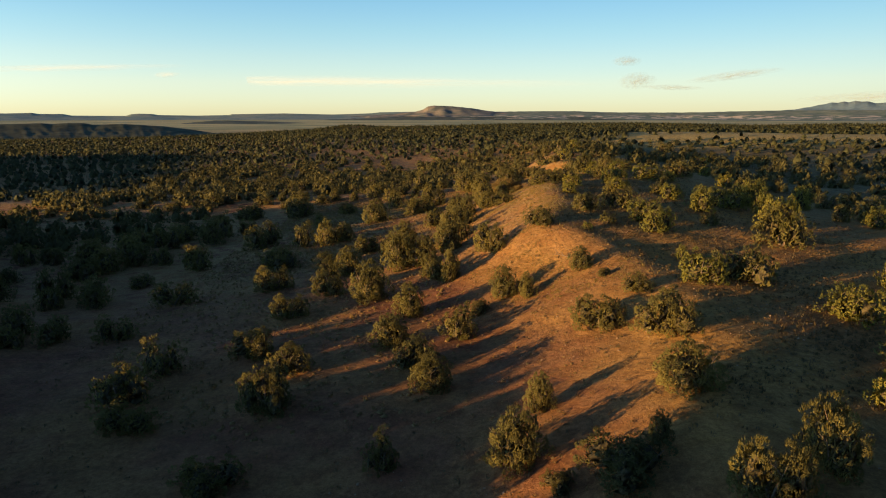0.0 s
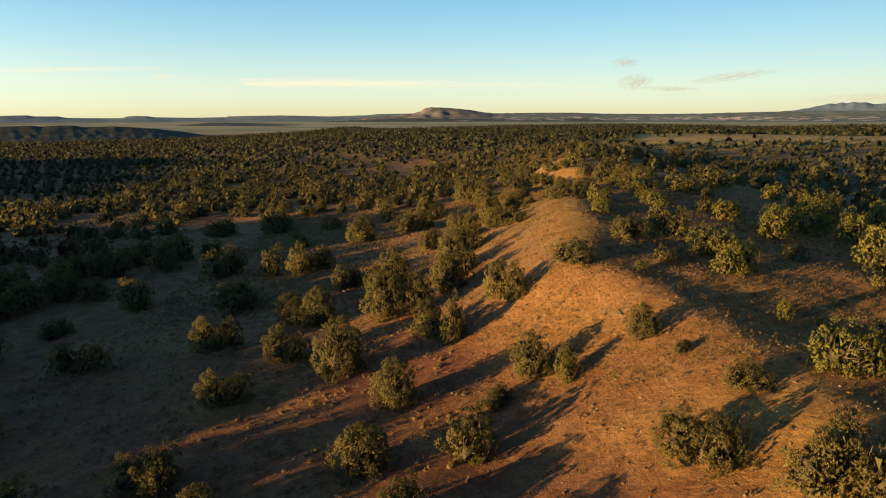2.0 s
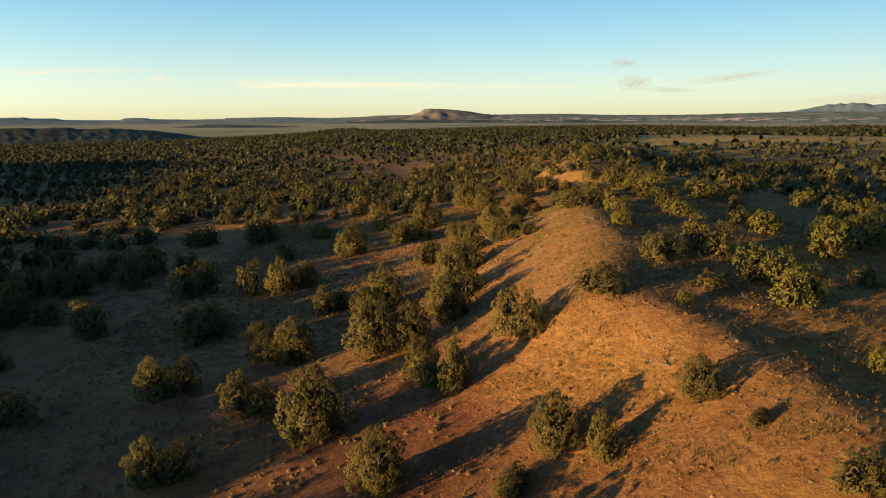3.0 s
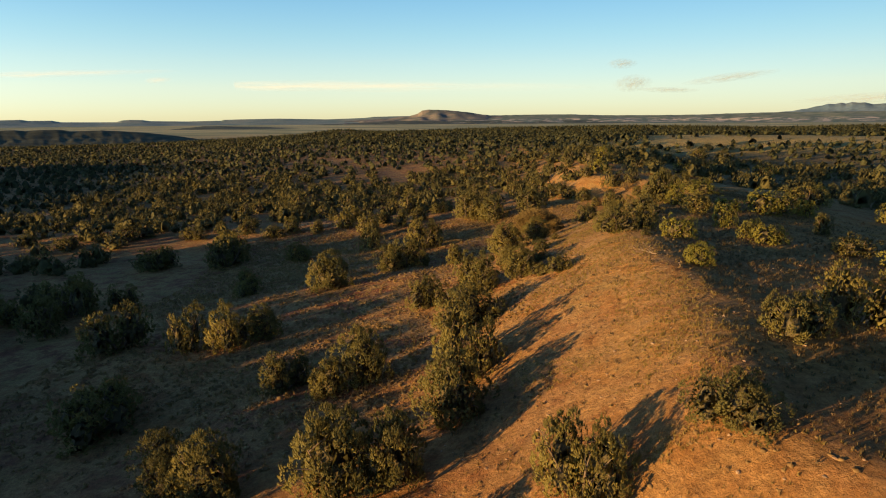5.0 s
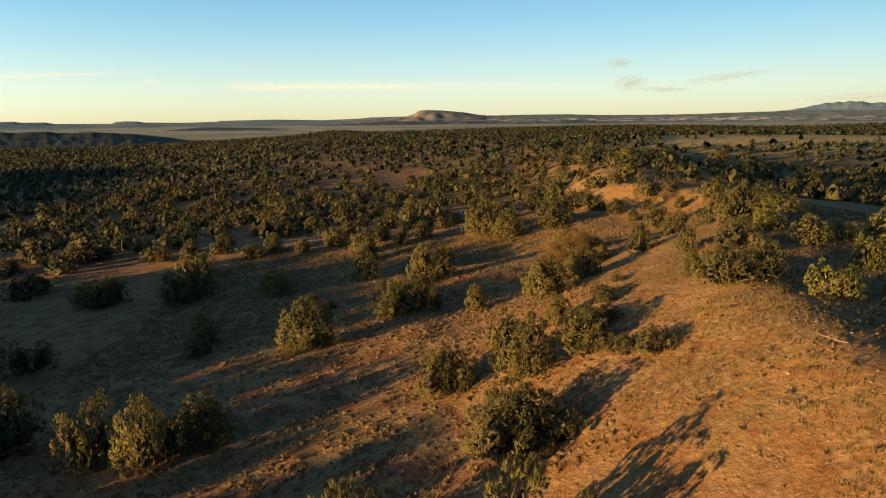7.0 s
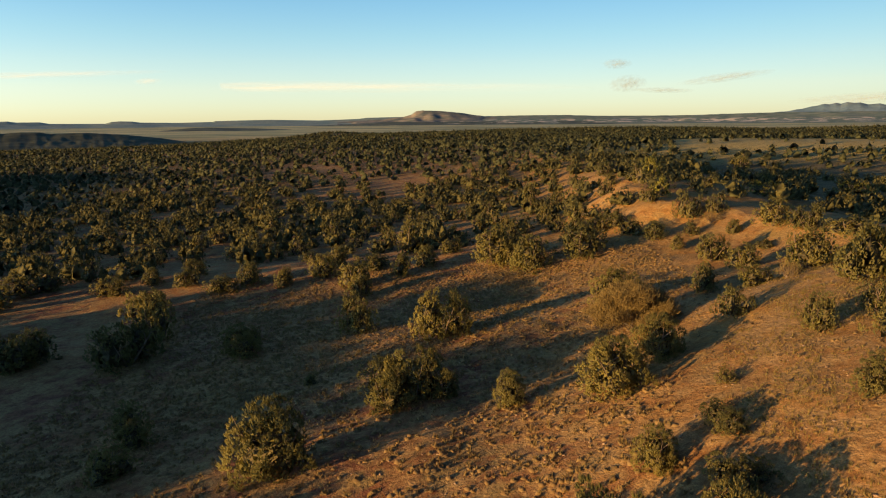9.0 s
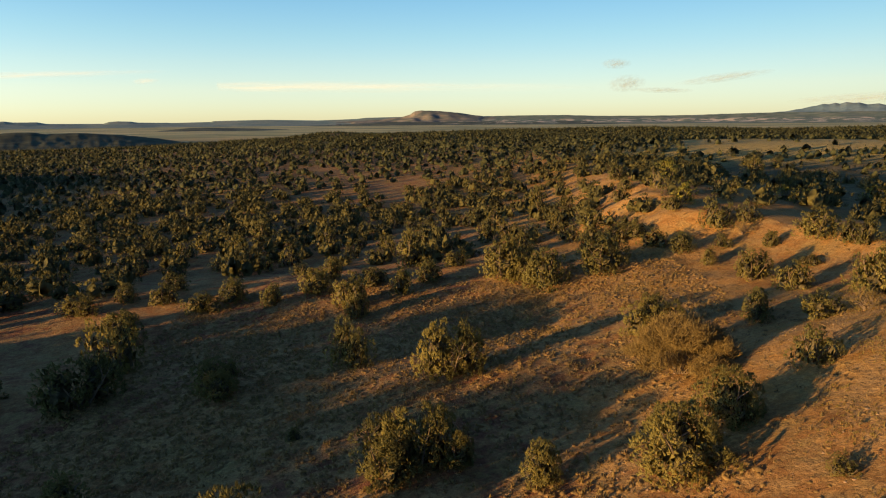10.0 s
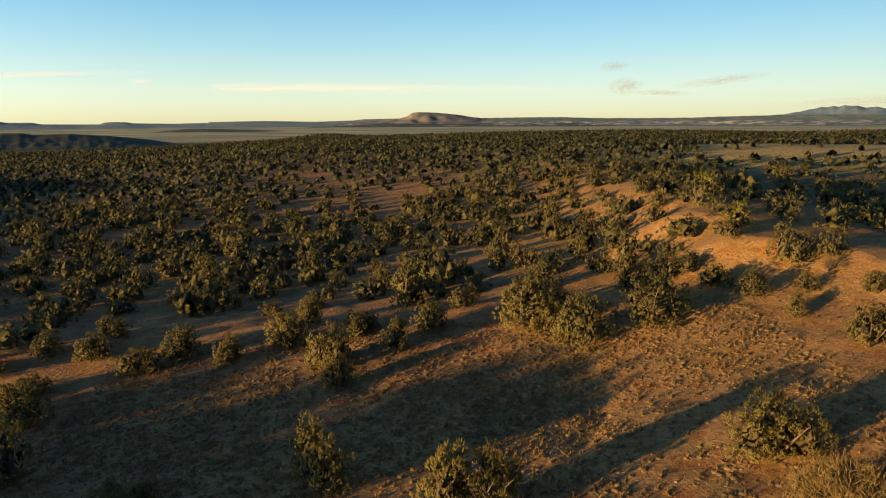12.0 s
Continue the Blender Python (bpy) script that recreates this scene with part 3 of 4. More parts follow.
def juniper(build, seed, leaf, grade):
    """A juniper 4 m across and 3.1 m high, with finer sprays (grade 0) where it is passed closely."""
    rng = np.random.default_rng(seed)
    lobes = BUILDS[build]
    tree = new("juniper_tree")
    open_crown = build == "ragged"
    centres, radii = crown_clumps(rng, lobes, int((62, 42, 24)[grade] * (0.85 if open_crown else 1)), (0.33, 0.40, 0.5)[grade] * (0.85 if open_crown else 1))
    core = np.array([0, 0, 1.0])
    verts, normals = lump_plumes(rng, centres, radii, core, (31, 16, 10)[grade], (0.046, 0.068, 0.095)[grade], (0.12, 0.14, 0.16)[grade], (4, 4, 3)[grade], (0, 0, 1)[grade])
    inner = crown_inside(rng, lobes, int((1200, 560, 220)[grade] * (0.6 if open_crown else 1)), (0.085, 0.12, 0.16)[grade], 0.78)
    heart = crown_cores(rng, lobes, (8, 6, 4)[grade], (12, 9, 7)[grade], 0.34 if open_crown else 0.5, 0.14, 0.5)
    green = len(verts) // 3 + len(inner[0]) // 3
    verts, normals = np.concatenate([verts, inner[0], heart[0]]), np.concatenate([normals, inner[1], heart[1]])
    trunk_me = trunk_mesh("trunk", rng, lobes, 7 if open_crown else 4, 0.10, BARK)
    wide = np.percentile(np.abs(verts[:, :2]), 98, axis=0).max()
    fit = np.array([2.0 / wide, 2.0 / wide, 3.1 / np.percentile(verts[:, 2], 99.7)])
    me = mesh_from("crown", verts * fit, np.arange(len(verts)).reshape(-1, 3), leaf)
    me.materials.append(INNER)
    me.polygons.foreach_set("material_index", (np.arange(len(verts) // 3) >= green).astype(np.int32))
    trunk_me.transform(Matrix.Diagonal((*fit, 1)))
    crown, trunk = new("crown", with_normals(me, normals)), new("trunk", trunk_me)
    crown.parent = trunk.parent = tree
    return tagged(tree, LABELS[build] + " on red soil", "tree", "juniper trees")


KINDS = ["round", "twin", "upright", "spreading", "ragged", "low"]
models = {}
for i, kind_name in enumerate(KINDS):
    for j in range(2):
        for grade in range(3):
            models[kind_name, j, grade] = juniper(kind_name, 40 + 2 * i + j, LEAF_SUNLIT_YELLOW if kind_name == "low" else LEAF, grade)


def plant(x, y, tall, wide, rng):
    """Stand a juniper of that height and width at x, y."""
    if tall / wide > 0.95:
        choice = ["upright", "upright", "round", "round", "ragged"]
    elif tall / wide > 0.68:
        choice = ["round", "twin", "spreading", "round", "twin", "ragged"]
    else:
        choice = ["spreading", "twin"]
    if x > spline(np.array([y]), RIM_X)[0] - 1 and rng.random() < 0.6:
        choice = ["low"]
    ob = models[rng.choice(choice), rng.randrange(2), 0 if y < 146 and abs(x) < 20 else (1 if y < 190 else 2)]
    s = 0.98 * wide / 4.0
    m = pose(x, y, height(x, y) - 0.08, rng.uniform(-4, 4), rng.uniform(-4, 4), rng.uniform(0, 360)) @ Matrix.Diagonal((s, s, 1.0 * tall / 3.1, 1))
    return copy_thing(ob, m)


# x, y, height, width
FIRST_TREES = [
    (12.8, 21.0, 2.6, 3.2), (16.2, 22.9, 2.9, 3.4), (8.3, 24.2, 1.9, 4.2), (5.6, 24.7, 0.9, 1.6), (10.4, 26.1, 1.6, 1.2), (4.0, 27.6, 3.0, 3.1), (-11.4, 29.1, 1.5, 3.9), (-2.6, 29.5, 2.2, 2.0), (13.4, 30.6, 2.6, 3.8), (6.2, 33.4, 2.4, 1.9), (-18.8, 36.5, 1.7, 4.0), (-10.5, 37.8, 3.2, 3.6), (0.1, 39.3, 2.5, 3.0), (15.6, 39.7, 3.0, 4.3), (-21.2, 41.1, 2.7, 4.3), (29.4, 41.9, 2.7, 5.0), (-1.1, 43.3, 2.4, 3.5), (12.2, 44.2, 2.6, 4.1), (-10.4, 44.5, 2.2, 3.5), (-20.6, 46.2, 3.0, 3.4), (-14.1, 48.3, 2.4, 3.8), (16.4, 48.7, 1.6, 2.4), (-3.3, 48.8, 2.8, 3.4), (2.2, 49.4, 2.9, 3.4),
]
RED_SLOPE_TREES = [
    (22.0, 49.6, 2.9, 3.9), (26.3, 50.8, 3.3, 5.6), (15.1, 54.0, 0.8, 1.4), (-37.5, 54.2, 2.2, 3.4), (4.4, 54.6, 1.3, 2.4), (8.7, 55.5, 2.3, 1.7), (-34.5, 56.0, 2.4, 4.2), (-28.9, 56.0, 2.5, 4.2), (-2.0, 56.5, 3.2, 3.0), (6.8, 57.2, 3.1, 2.8), (13.9, 57.3, 2.2, 2.3), (-38.9, 57.8, 3.0, 3.9), (23.7, 58.9, 1.5, 1.5), (-13.5, 59.0, 2.4, 3.7), (-6.1, 62.3, 4.3, 4.2), (1.9, 65.5, 4.4, 2.2), (-11.0, 66.3, 2.8, 3.9), (16.6, 66.5, 0.9, 1.1), (24.5, 67.5, 2.7, 4.2), (0.2, 67.8, 2.8, 3.7), (-28.2, 68.2, 2.6, 5.3), (12.0, 68.8, 2.1, 3.4), (6.5, 68.9, 3.4, 3.9), (19.5, 69.3, 1.3, 1.9),
]
BLUFF_TREES = [
    (-38.1, 70.1, 3.4, 5.0), (-43.1, 70.5, 2.9, 3.2), (-17.9, 71.2, 3.0, 4.4), (24.9, 72.2, 2.9, 4.5), (32.4, 72.9, 1.7, 2.6), (40.5, 73.2, 4.0, 5.3), (-40.0, 74.0, 3.2, 4.5), (-3.6, 74.9, 4.5, 4.6), (-0.7, 75.1, 3.7, 3.2), (-10.0, 76.4, 3.8, 3.6), (18.6, 76.8, 2.2, 3.4), (-13.1, 78.3, 2.9, 4.7), (23.1, 78.7, 3.3, 4.8), (2.3, 80.4, 4.1, 4.4), (-37.9, 82.1, 1.9, 3.7), (59.4, 84.6, 3.8, 5.2), (3.3, 86.3, 5.0, 4.7), (-21.1, 86.4, 3.2, 5.9), (40.7, 87.5, 3.6, 6.0), (-5.7, 87.7, 3.2, 2.6), (-3.6, 89.4, 4.1, 4.1), (-21.4, 89.9, 2.8, 4.6), (-9.2, 90.6, 2.9, 3.9), (34.2, 90.6, 2.4, 4.0),
]
SPUR_TREES = [
    (19.5, 90.7, 1.7, 3.2), (-34.0, 91.4, 3.8, 5.9), (4.0, 95.8, 3.6, 5.6), (34.5, 96.7, 1.9, 3.8), (-41.1, 96.8, 2.8, 3.8), (-52.5, 97.7, 4.7, 6.5), (11.9, 99.8, 1.5, 2.5), (29.6, 100.0, 1.8, 3.4), (22.4, 101.3, 2.3, 3.0), (19.5, 101.4, 0.5, 1.0), (10.7, 101.8, 1.2, 2.1), (-16.7, 102.2, 4.7, 4.4), (29.3, 102.8, 1.8, 2.4), (-20.8, 103.0, 4.4, 3.9), (-14.2, 103.8, 3.2, 3.8), (9.1, 104.1, 2.9, 3.3), (-27.7, 104.7, 4.4, 6.7), (5.4, 105.0, 4.1, 4.8), (18.2, 105.8, 2.7, 4.1), (21.0, 105.9, 2.5, 2.7), (0.8, 106.1, 3.1, 4.0), (-63.4, 106.8, 1.7, 4.7), (11.1, 107.6, 1.4, 2.8), (40.2, 109.8, 2.3, 3.0),
]
KNOLL_TREES = [
    (30.4, 110.0, 2.6, 2.4), (18.3, 110.7, 2.2, 1.9), (8.9, 110.9, 2.1, 2.1), (-38.3, 111.1, 4.6, 4.9), (12.5, 112.0, 1.3, 2.6), (24.3, 116.4, 2.4, 4.3), (-45.7, 116.8, 3.3, 6.6), (14.9, 117.0, 0.9, 1.3), (-39.6, 118.0, 5.3, 6.5), (31.0, 118.0, 2.6, 3.4), (-10.3, 119.1, 4.6, 5.2), (35.2, 120.0, 1.9, 3.0), (21.9, 120.6, 2.5, 2.7), (40.9, 120.9, 3.1, 6.4), (-20.6, 121.1, 1.9, 3.6), (10.1, 121.1, 3.6, 4.7), (55.6, 121.3, 3.1, 3.8), (26.2, 121.6, 2.1, 2.2), (-34.9, 121.7, 3.1, 4.3), (-41.2, 123.6, 3.8, 6.0), (4.2, 123.6, 2.5, 2.2), (14.1, 124.7, 3.0, 3.7), (31.2, 124.7, 2.0, 2.6), (-21.8, 127.0, 2.7, 5.1),
]
CREST_TREES = [
    (31.8, 127.2, 3.0, 3.4), (0.2, 127.5, 2.2, 2.1), (-4.0, 127.7, 3.4, 5.6), (-2.0, 128.0, 4.1, 4.8), (21.0, 128.8, 2.5, 2.9), (30.5, 128.9, 4.4, 4.2), (50.5, 130.6, 3.2, 6.0), (-50.3, 131.1, 2.2, 3.5), (-10.6, 134.8, 0.9, 1.2), (27.8, 139.0, 2.2, 3.5), (40.1, 139.7, 2.6, 6.0), (0.5, 142.3, 4.7, 5.5), (35.0, 142.9, 4.1, 5.3), (25.7, 143.8, 2.9, 3.8), (-29.7, 144.5, 4.4, 7.3), (-18.9, 144.6, 2.7, 5.6), (17.5, 144.8, 3.3, 5.3), (-40.3, 146.4, 3.6, 5.8), (-41.8, 146.6, 3.3, 7.5), (63.5, 148.7, 2.8, 4.2), (-18.9, 149.2, 1.8, 1.9), (-8.3, 149.2, 4.3, 5.2), (-20.9, 149.5, 1.7, 1.6), (34.1, 152.9, 2.9, 3.8),
]
RIM_TREES = [
    (45.9, 153.4, 2.3, 5.3), (-31.4, 153.9, 5.9, 5.7), (72.1, 157.2, 3.0, 4.6), (33.8, 160.5, 3.4, 4.2), (40.7, 161.4, 1.3, 2.9), (46.1, 161.9, 3.4, 5.0), (-35.2, 164.2, 3.8, 5.0), (-9.3, 167.2, 3.1, 3.3), (45.4, 168.1, 3.8, 5.4), (-37.7, 169.3, 2.1, 4.9), (33.0, 169.3, 2.1, 2.9), (41.3, 170.7, 2.1, 2.2), (13.6, 171.1, 5.3, 6.3), (-68.3, 171.3, 3.2, 6.0), (-10.3, 172.2, 4.3, 4.7), (21.0, 172.6, 4.9, 7.1), (-29.4, 174.0, 2.6, 5.0), (-4.3, 174.3, 3.4, 3.5), (-20.8, 174.6, 2.8, 3.5), (37.2, 174.6, 2.1, 2.4), (11.5, 175.1, 3.5, 4.7), (-63.0, 175.2, 2.3, 4.8), (-78.5, 175.4, 2.8, 5.3), (-45.5, 175.4, 2.9, 5.8),
]
SLOPE_TREES = [
    (32.3, 175.8, 2.8, 3.7), (-26.3, 177.1, 3.6, 5.6), (9.3, 177.4, 5.8, 7.0), (-58.0, 178.0, 3.6, 9.2), (-35.8, 178.3, 2.8, 3.9), (-15.8, 178.3, 3.5, 4.9), (-0.7, 179.0, 3.2, 4.0), (30.2, 179.8, 2.7, 4.3), (-41.4, 180.0, 2.7, 4.9), (43.2, 180.2, 3.5, 3.3), (-8.3, 180.4, 2.6, 4.4), (11.9, 181.5, 4.6, 6.2), (39.5, 181.5, 4.4, 4.9), (-36.5, 184.3, 2.4, 4.5), (-14.3, 184.3, 3.5, 4.0), (22.9, 184.9, 3.7, 4.1), (29.6, 185.8, 2.5, 4.3), (27.1, 186.4, 3.1, 4.1), (3.4, 186.5, 2.6, 4.1), (36.0, 189.2, 2.6, 3.9), (-20.0, 190.4, 2.2, 3.6), (-3.5, 190.5, 6.3, 5.0), (14.0, 193.1, 4.2, 5.9), (-58.5, 193.8, 3.2, 5.4),
]
HOLLOW_TREES = [
    (-15.2, 193.9, 2.1, 4.3), (39.8, 194.1, 3.5, 5.3), (25.8, 195.8, 5.4, 3.9), (22.5, 197.5, 3.4, 4.7), (-26.7, 198.4, 2.6, 3.2), (-42.3, 199.0, 2.5, 4.4), (-50.2, 202.9, 2.3, 4.9), (-35.4, 203.2, 2.6, 5.4), (-24.2, 204.1, 4.2, 5.0), (-7.2, 204.9, 3.7, 4.1), (-56.3, 205.1, 2.4, 4.6), (-2.6, 206.2, 3.1, 6.0), (22.0, 206.2, 4.1, 2.7), (64.5, 206.5, 3.0, 6.6), (-13.7, 206.6, 3.0, 3.3), (52.4, 206.7, 3.6, 6.1), (14.0, 206.9, 4.2, 5.2), (9.9, 207.3, 3.5, 4.0), (35.6, 212.6, 3.0, 4.2), (42.7, 212.8, 5.1, 7.3), (-55.3, 213.5, 3.0, 5.5), (-8.4, 214.1, 3.0, 4.7), (-46.3, 215.4, 4.6, 4.9), (-35.3, 215.5, 4.1, 4.4),
]
FLAT_TREES = [
    (-13.3, 215.9, 2.1, 3.4), (38.6, 219.4, 2.9, 3.8), (-20.3, 221.0, 5.0, 5.5), (92.5, 221.8, 3.3, 7.5), (-38.0, 221.9, 4.3, 6.0), (48.3, 222.8, 4.6, 6.0), (78.1, 222.8, 3.3, 4.9), (-45.3, 225.1, 3.6, 5.1), (-72.0, 230.8, 3.2, 7.4), (30.4, 233.1, 4.3, 6.0), (-57.6, 233.5, 2.5, 3.9), (-36.2, 234.4, 5.5, 5.6), (14.5, 234.7, 3.9, 5.4), (52.2, 235.2, 4.5, 5.4), (24.7, 237.4, 7.5, 4.6), (-3.0, 238.1, 2.9, 5.5), (42.7, 238.6, 3.9, 5.2), (-7.6, 243.7, 3.7, 4.6), (85.6, 244.0, 3.7, 7.6), (115.4, 288.5, 2.4, 7.3), (106.6, 300.3, 6.2, 8.1),
]
stood = []
planter = random.Random(5)
for row in FIRST_TREES + RED_SLOPE_TREES + BLUFF_TREES + SPUR_TREES + KNOLL_TREES + CREST_TREES + RIM_TREES + SLOPE_TREES + HOLLOW_TREES + FLAT_TREES:
    plant(*row, planter)
    stood.append(row[:2])


# ---- the woodland beyond ----
def simple_tree(rng, clumps, count, size, radius, rings, sides, blades):
    lobes = BUILDS[KINDS[rng.integers(len(KINDS))]]
    if rings < 3:
        lobes = [(0, 0, rng.uniform(1.5, 2.0), rng.uniform(2.3, 2.9))]
    centres, radii = crown_clumps(rng, lobes, clumps, radius)
    v, n = lump_plumes(rng, centres, radii, np.array([0, 0, 1.0]), count, size * 0.5, size, blades, 0, 1.0)
    iv, inn = crown_cores(rng, lobes, rings, sides, 0.74 if rings < 3 else 0.6, 0.1, 0.4)
    return np.concatenate([v, iv]), np.concatenate([n, inn])


def scatter(rng, area, spacing, keep):
    """Random places in the rectangle, no closer than spacing to one another or to the standing trees."""
    x0, y0, x1, y1 = area
    cells, places = {}, []
    for p in stood:
        cells.setdefault((int(p[0] // spacing), int(p[1] // spacing)), []).append(p)
    tries = int((x1 - x0) * (y1 - y0) / spacing ** 2 * 1.6)
    px, py = rng.uniform(x0, x1, tries), rng.uniform(y0, y1, tries)
    ok = keep(px, py, rng.random(tries))
    for x, y in zip(px[ok].tolist(), py[ok].tolist()):
        i, j = int(x // spacing), int(y // spacing)
        if all((x - q[0]) ** 2 + (y - q[1]) ** 2 > spacing ** 2 for a in (-1, 0, 1) for b in (-1, 0, 1) for q in cells.get((i + a, j + b), ())):
            cells.setdefault((i, j), []).append((x, y))
            places.append((x, y))
    return places


def woods(name, places, clumps, count, size, radius, rings, sides, blades, leaf, label, seed, grow=1.0):
    """Many trees in one mesh: a few models, turned and scaled."""
    rng = np.random.default_rng(seed)
    kinds = [simple_tree(rng, clumps, count, size, radius, rings, sides, blades) for _ in range(10)]
    p = np.array(places)
    z = ground(p[:, 0], p[:, 1])
    all_v, all_n = [], []
    for k, (v, nrm) in enumerate(kinds):
        mine = np.arange(len(p)) % 10 == k
        m = int(mine.sum())
        a = rng.uniform(0, 2 * np.pi, m)[:, None]
        s = grow * rng.uniform(0.75, 1.4, m)[:, None]
        t = s * rng.uniform(0.62, 0.88, (m, 1))
        x = (v[None, :, 0] * np.cos(a) - v[None, :, 1] * np.sin(a)) * s + p[mine, 0:1]
        y = (v[None, :, 0] * np.sin(a) + v[None, :, 1] * np.cos(a)) * s + p[mine, 1:2]
        h = v[None, :, 2] * t + z[mine][:, None] - 0.1
        all_v.append(np.stack([x, y, h], 2).reshape(-1, 3))
        nx = nrm[None, :, 0] * np.cos(a) - nrm[None, :, 1] * np.sin(a)
        ny = nrm[None, :, 0] * np.sin(a) + nrm[None, :, 1] * np.cos(a)
        all_n.append(np.stack([nx, ny, np.broadcast_to(nrm[None, :, 2], nx.shape)], 2).reshape(-1, 3))
    verts = np.concatenate(all_v)
    me = mesh_from(name, verts, np.arange(len(verts)).reshape(-1, 3), leaf)
    with_normals(me, np.concatenate(all_n))
    return tagged(new(name, me), label, "woodland", kind="stuff")


def in_view(x, y, margin=12):
    return np.abs(x + 1) < (y + 3) * 0.70 + margin


def meadow(x, y):
    """Open grass on the bluff's top and further east."""
    edge = np.where(y < 200, spline(y, RIM_X) + 9, 47 + (y - 200) * 0.3)
    a = (x > edge) & (y < 335) & (y > 60)
    b = (y > 350) & (y < 405) & (x > edge + 12) & (x < edge + 330)
    return a, b


def thin(x, y, r):
    a, b = meadow(x, y)
    chance = 0.62 + 0.5 * value_noise(x, y, 40, 8) + 0.3 * value_noise(x, y, 17, 19)
    chance = chance * np.where((y > 190) & (y < 290) & (x > -25) & (x < 90), 0.68, 1.0)
    chance = np.where(a, 0.2, np.where(b, 0.03, chance))
    return r < chance


def near_keep(x, y, r):
    tended = (x > -45) & (x < spline(y, RIM_X) + 16) & (y > 20) & (y < 195)
    # trees out of view here are added to shade the land in view
    hidden = ~in_view(x, y, 1) & (y < 150)
    return np.where(tended, hidden & (r < 0.9), np.where(hidden & (x < 0), r < 0.95, thin(x, y, r)))


wood_rng = np.random.default_rng(21)
first = scatter(wood_rng, (-115, -45, 130, 330), 4.6, near_keep)
objects = sorted((p for p in first if in_view(np.array(p[0]), np.array(p[1]), 6) and 20 < p[1] < 232 and abs(p[0]) < 95), key=lambda p: p[1] + 0.8 * abs(p[0]))[:46]
taken = set(objects)
rest = [p for p in first if p not in taken and (in_view(np.array(p[0]), np.array(p[1])) or p[1] < 200 and p[0] < 40)]
for p in objects:
    tall = planter.uniform(2.3, 4.2)
    plant(p[0], p[1], tall, tall * planter.uniform(1.1, 1.5), planter)
stood += first
# unseen thickets, added beside and behind the walk to cast evening shade
thicket = scatter(wood_rng, (-125, -50, 5, 150), 4.2, lambda x, y, r: ~in_view(x, y, 1) & (x + 0.9 * y > -75) & (r < 0.85))
thicket += scatter(wood_rng, (-24, -24, 22, 14), 3.2, lambda x, y, r: (~in_view(x, y, 1) | (y < 8.5) & (x > 2)) & (0.54 * x - 0.84 * y > -16) & (r < 0.45))
stood += thicket
woods("juniper_woodland", rest, 19, 6, 0.31, 0.46, 3, 6, 3, LEAF_PLAIN, "olive-green juniper woodland on the plain", 31, 1.3)
woods("juniper_thicket", thicket, 12, 4, 0.5, 0.55, 4, 7, 4, LEAF_PLAIN, "unseen dense juniper thicket added to shade the bluff", 33, 1.25)
wide = scatter(wood_rng, (-700, 200, 760, 1000), 3.9, lambda x, y, r: ~((np.abs(x - 7) < 123) & (y < 330)) & in_view(x, y) & (np.hypot(x, y) < 950) & thin(x, y, r))
woods("distant_woodland", wide, 9, 1, 0.46, 0.52, 2, 4, 3, LEAF_FAR, "dark juniper woodland far off on the plain", 32, 1.25)
for ob in models.values():
    for o in (*ob.children, ob):
        bpy.data.objects.remove(o)


# ---- grass and stones ----
def tufts(name, places, sizes, k, seed, label, leaf):
    """Bunch grass: small sprays of k narrow blades."""
    rng = np.random.default_rng(seed)
    n = len(places)
    z = ground(places[:, 0], places[:, 1])
    tall = (rng.uniform(0.65, 1.35, n) * sizes).repeat(k)
    c = np.stack([places[:, 0], places[:, 1], z - 0.02], 1).repeat(k, 0)
    a = rng.uniform(0, 2 * np.pi, n * k)
    out = np.stack([np.cos(a), np.sin(a), np.zeros(n * k)], 1)
    b = a + np.pi / 2 + rng.uniform(-0.6, 0.6, n * k)
    side = np.stack([np.cos(b), np.sin(b), np.zeros(n * k)], 1)
    reach = rng.uniform(0.1, 1.0, n * k)
    foot = c + out * (tall * 0.45 * reach)[:, None]
    w = (tall * rng.uniform(0.1, 0.2, n * k))[:, None]
    tip = foot + out * (tall * 0.75 * reach)[:, None]
    tip[:, 2] += tall * (1.15 - 0.6 * reach)
    verts = np.stack([foot - side * w, foot + side * w, tip], 1).reshape(-1, 3)
    lean = out * (0.45 + 0.5 * reach)[:, None] + np.array([0, 0, 0.3])
    lean /= np.linalg.norm(lean, axis=1)[:, None]
    me = mesh_from(name, verts, np.arange(len(verts)).reshape(-1, 3), leaf)
    with_normals(me, np.repeat(lean, 3, 0))
    return tagged(new(name, me), label, "grass", kind="stuff")


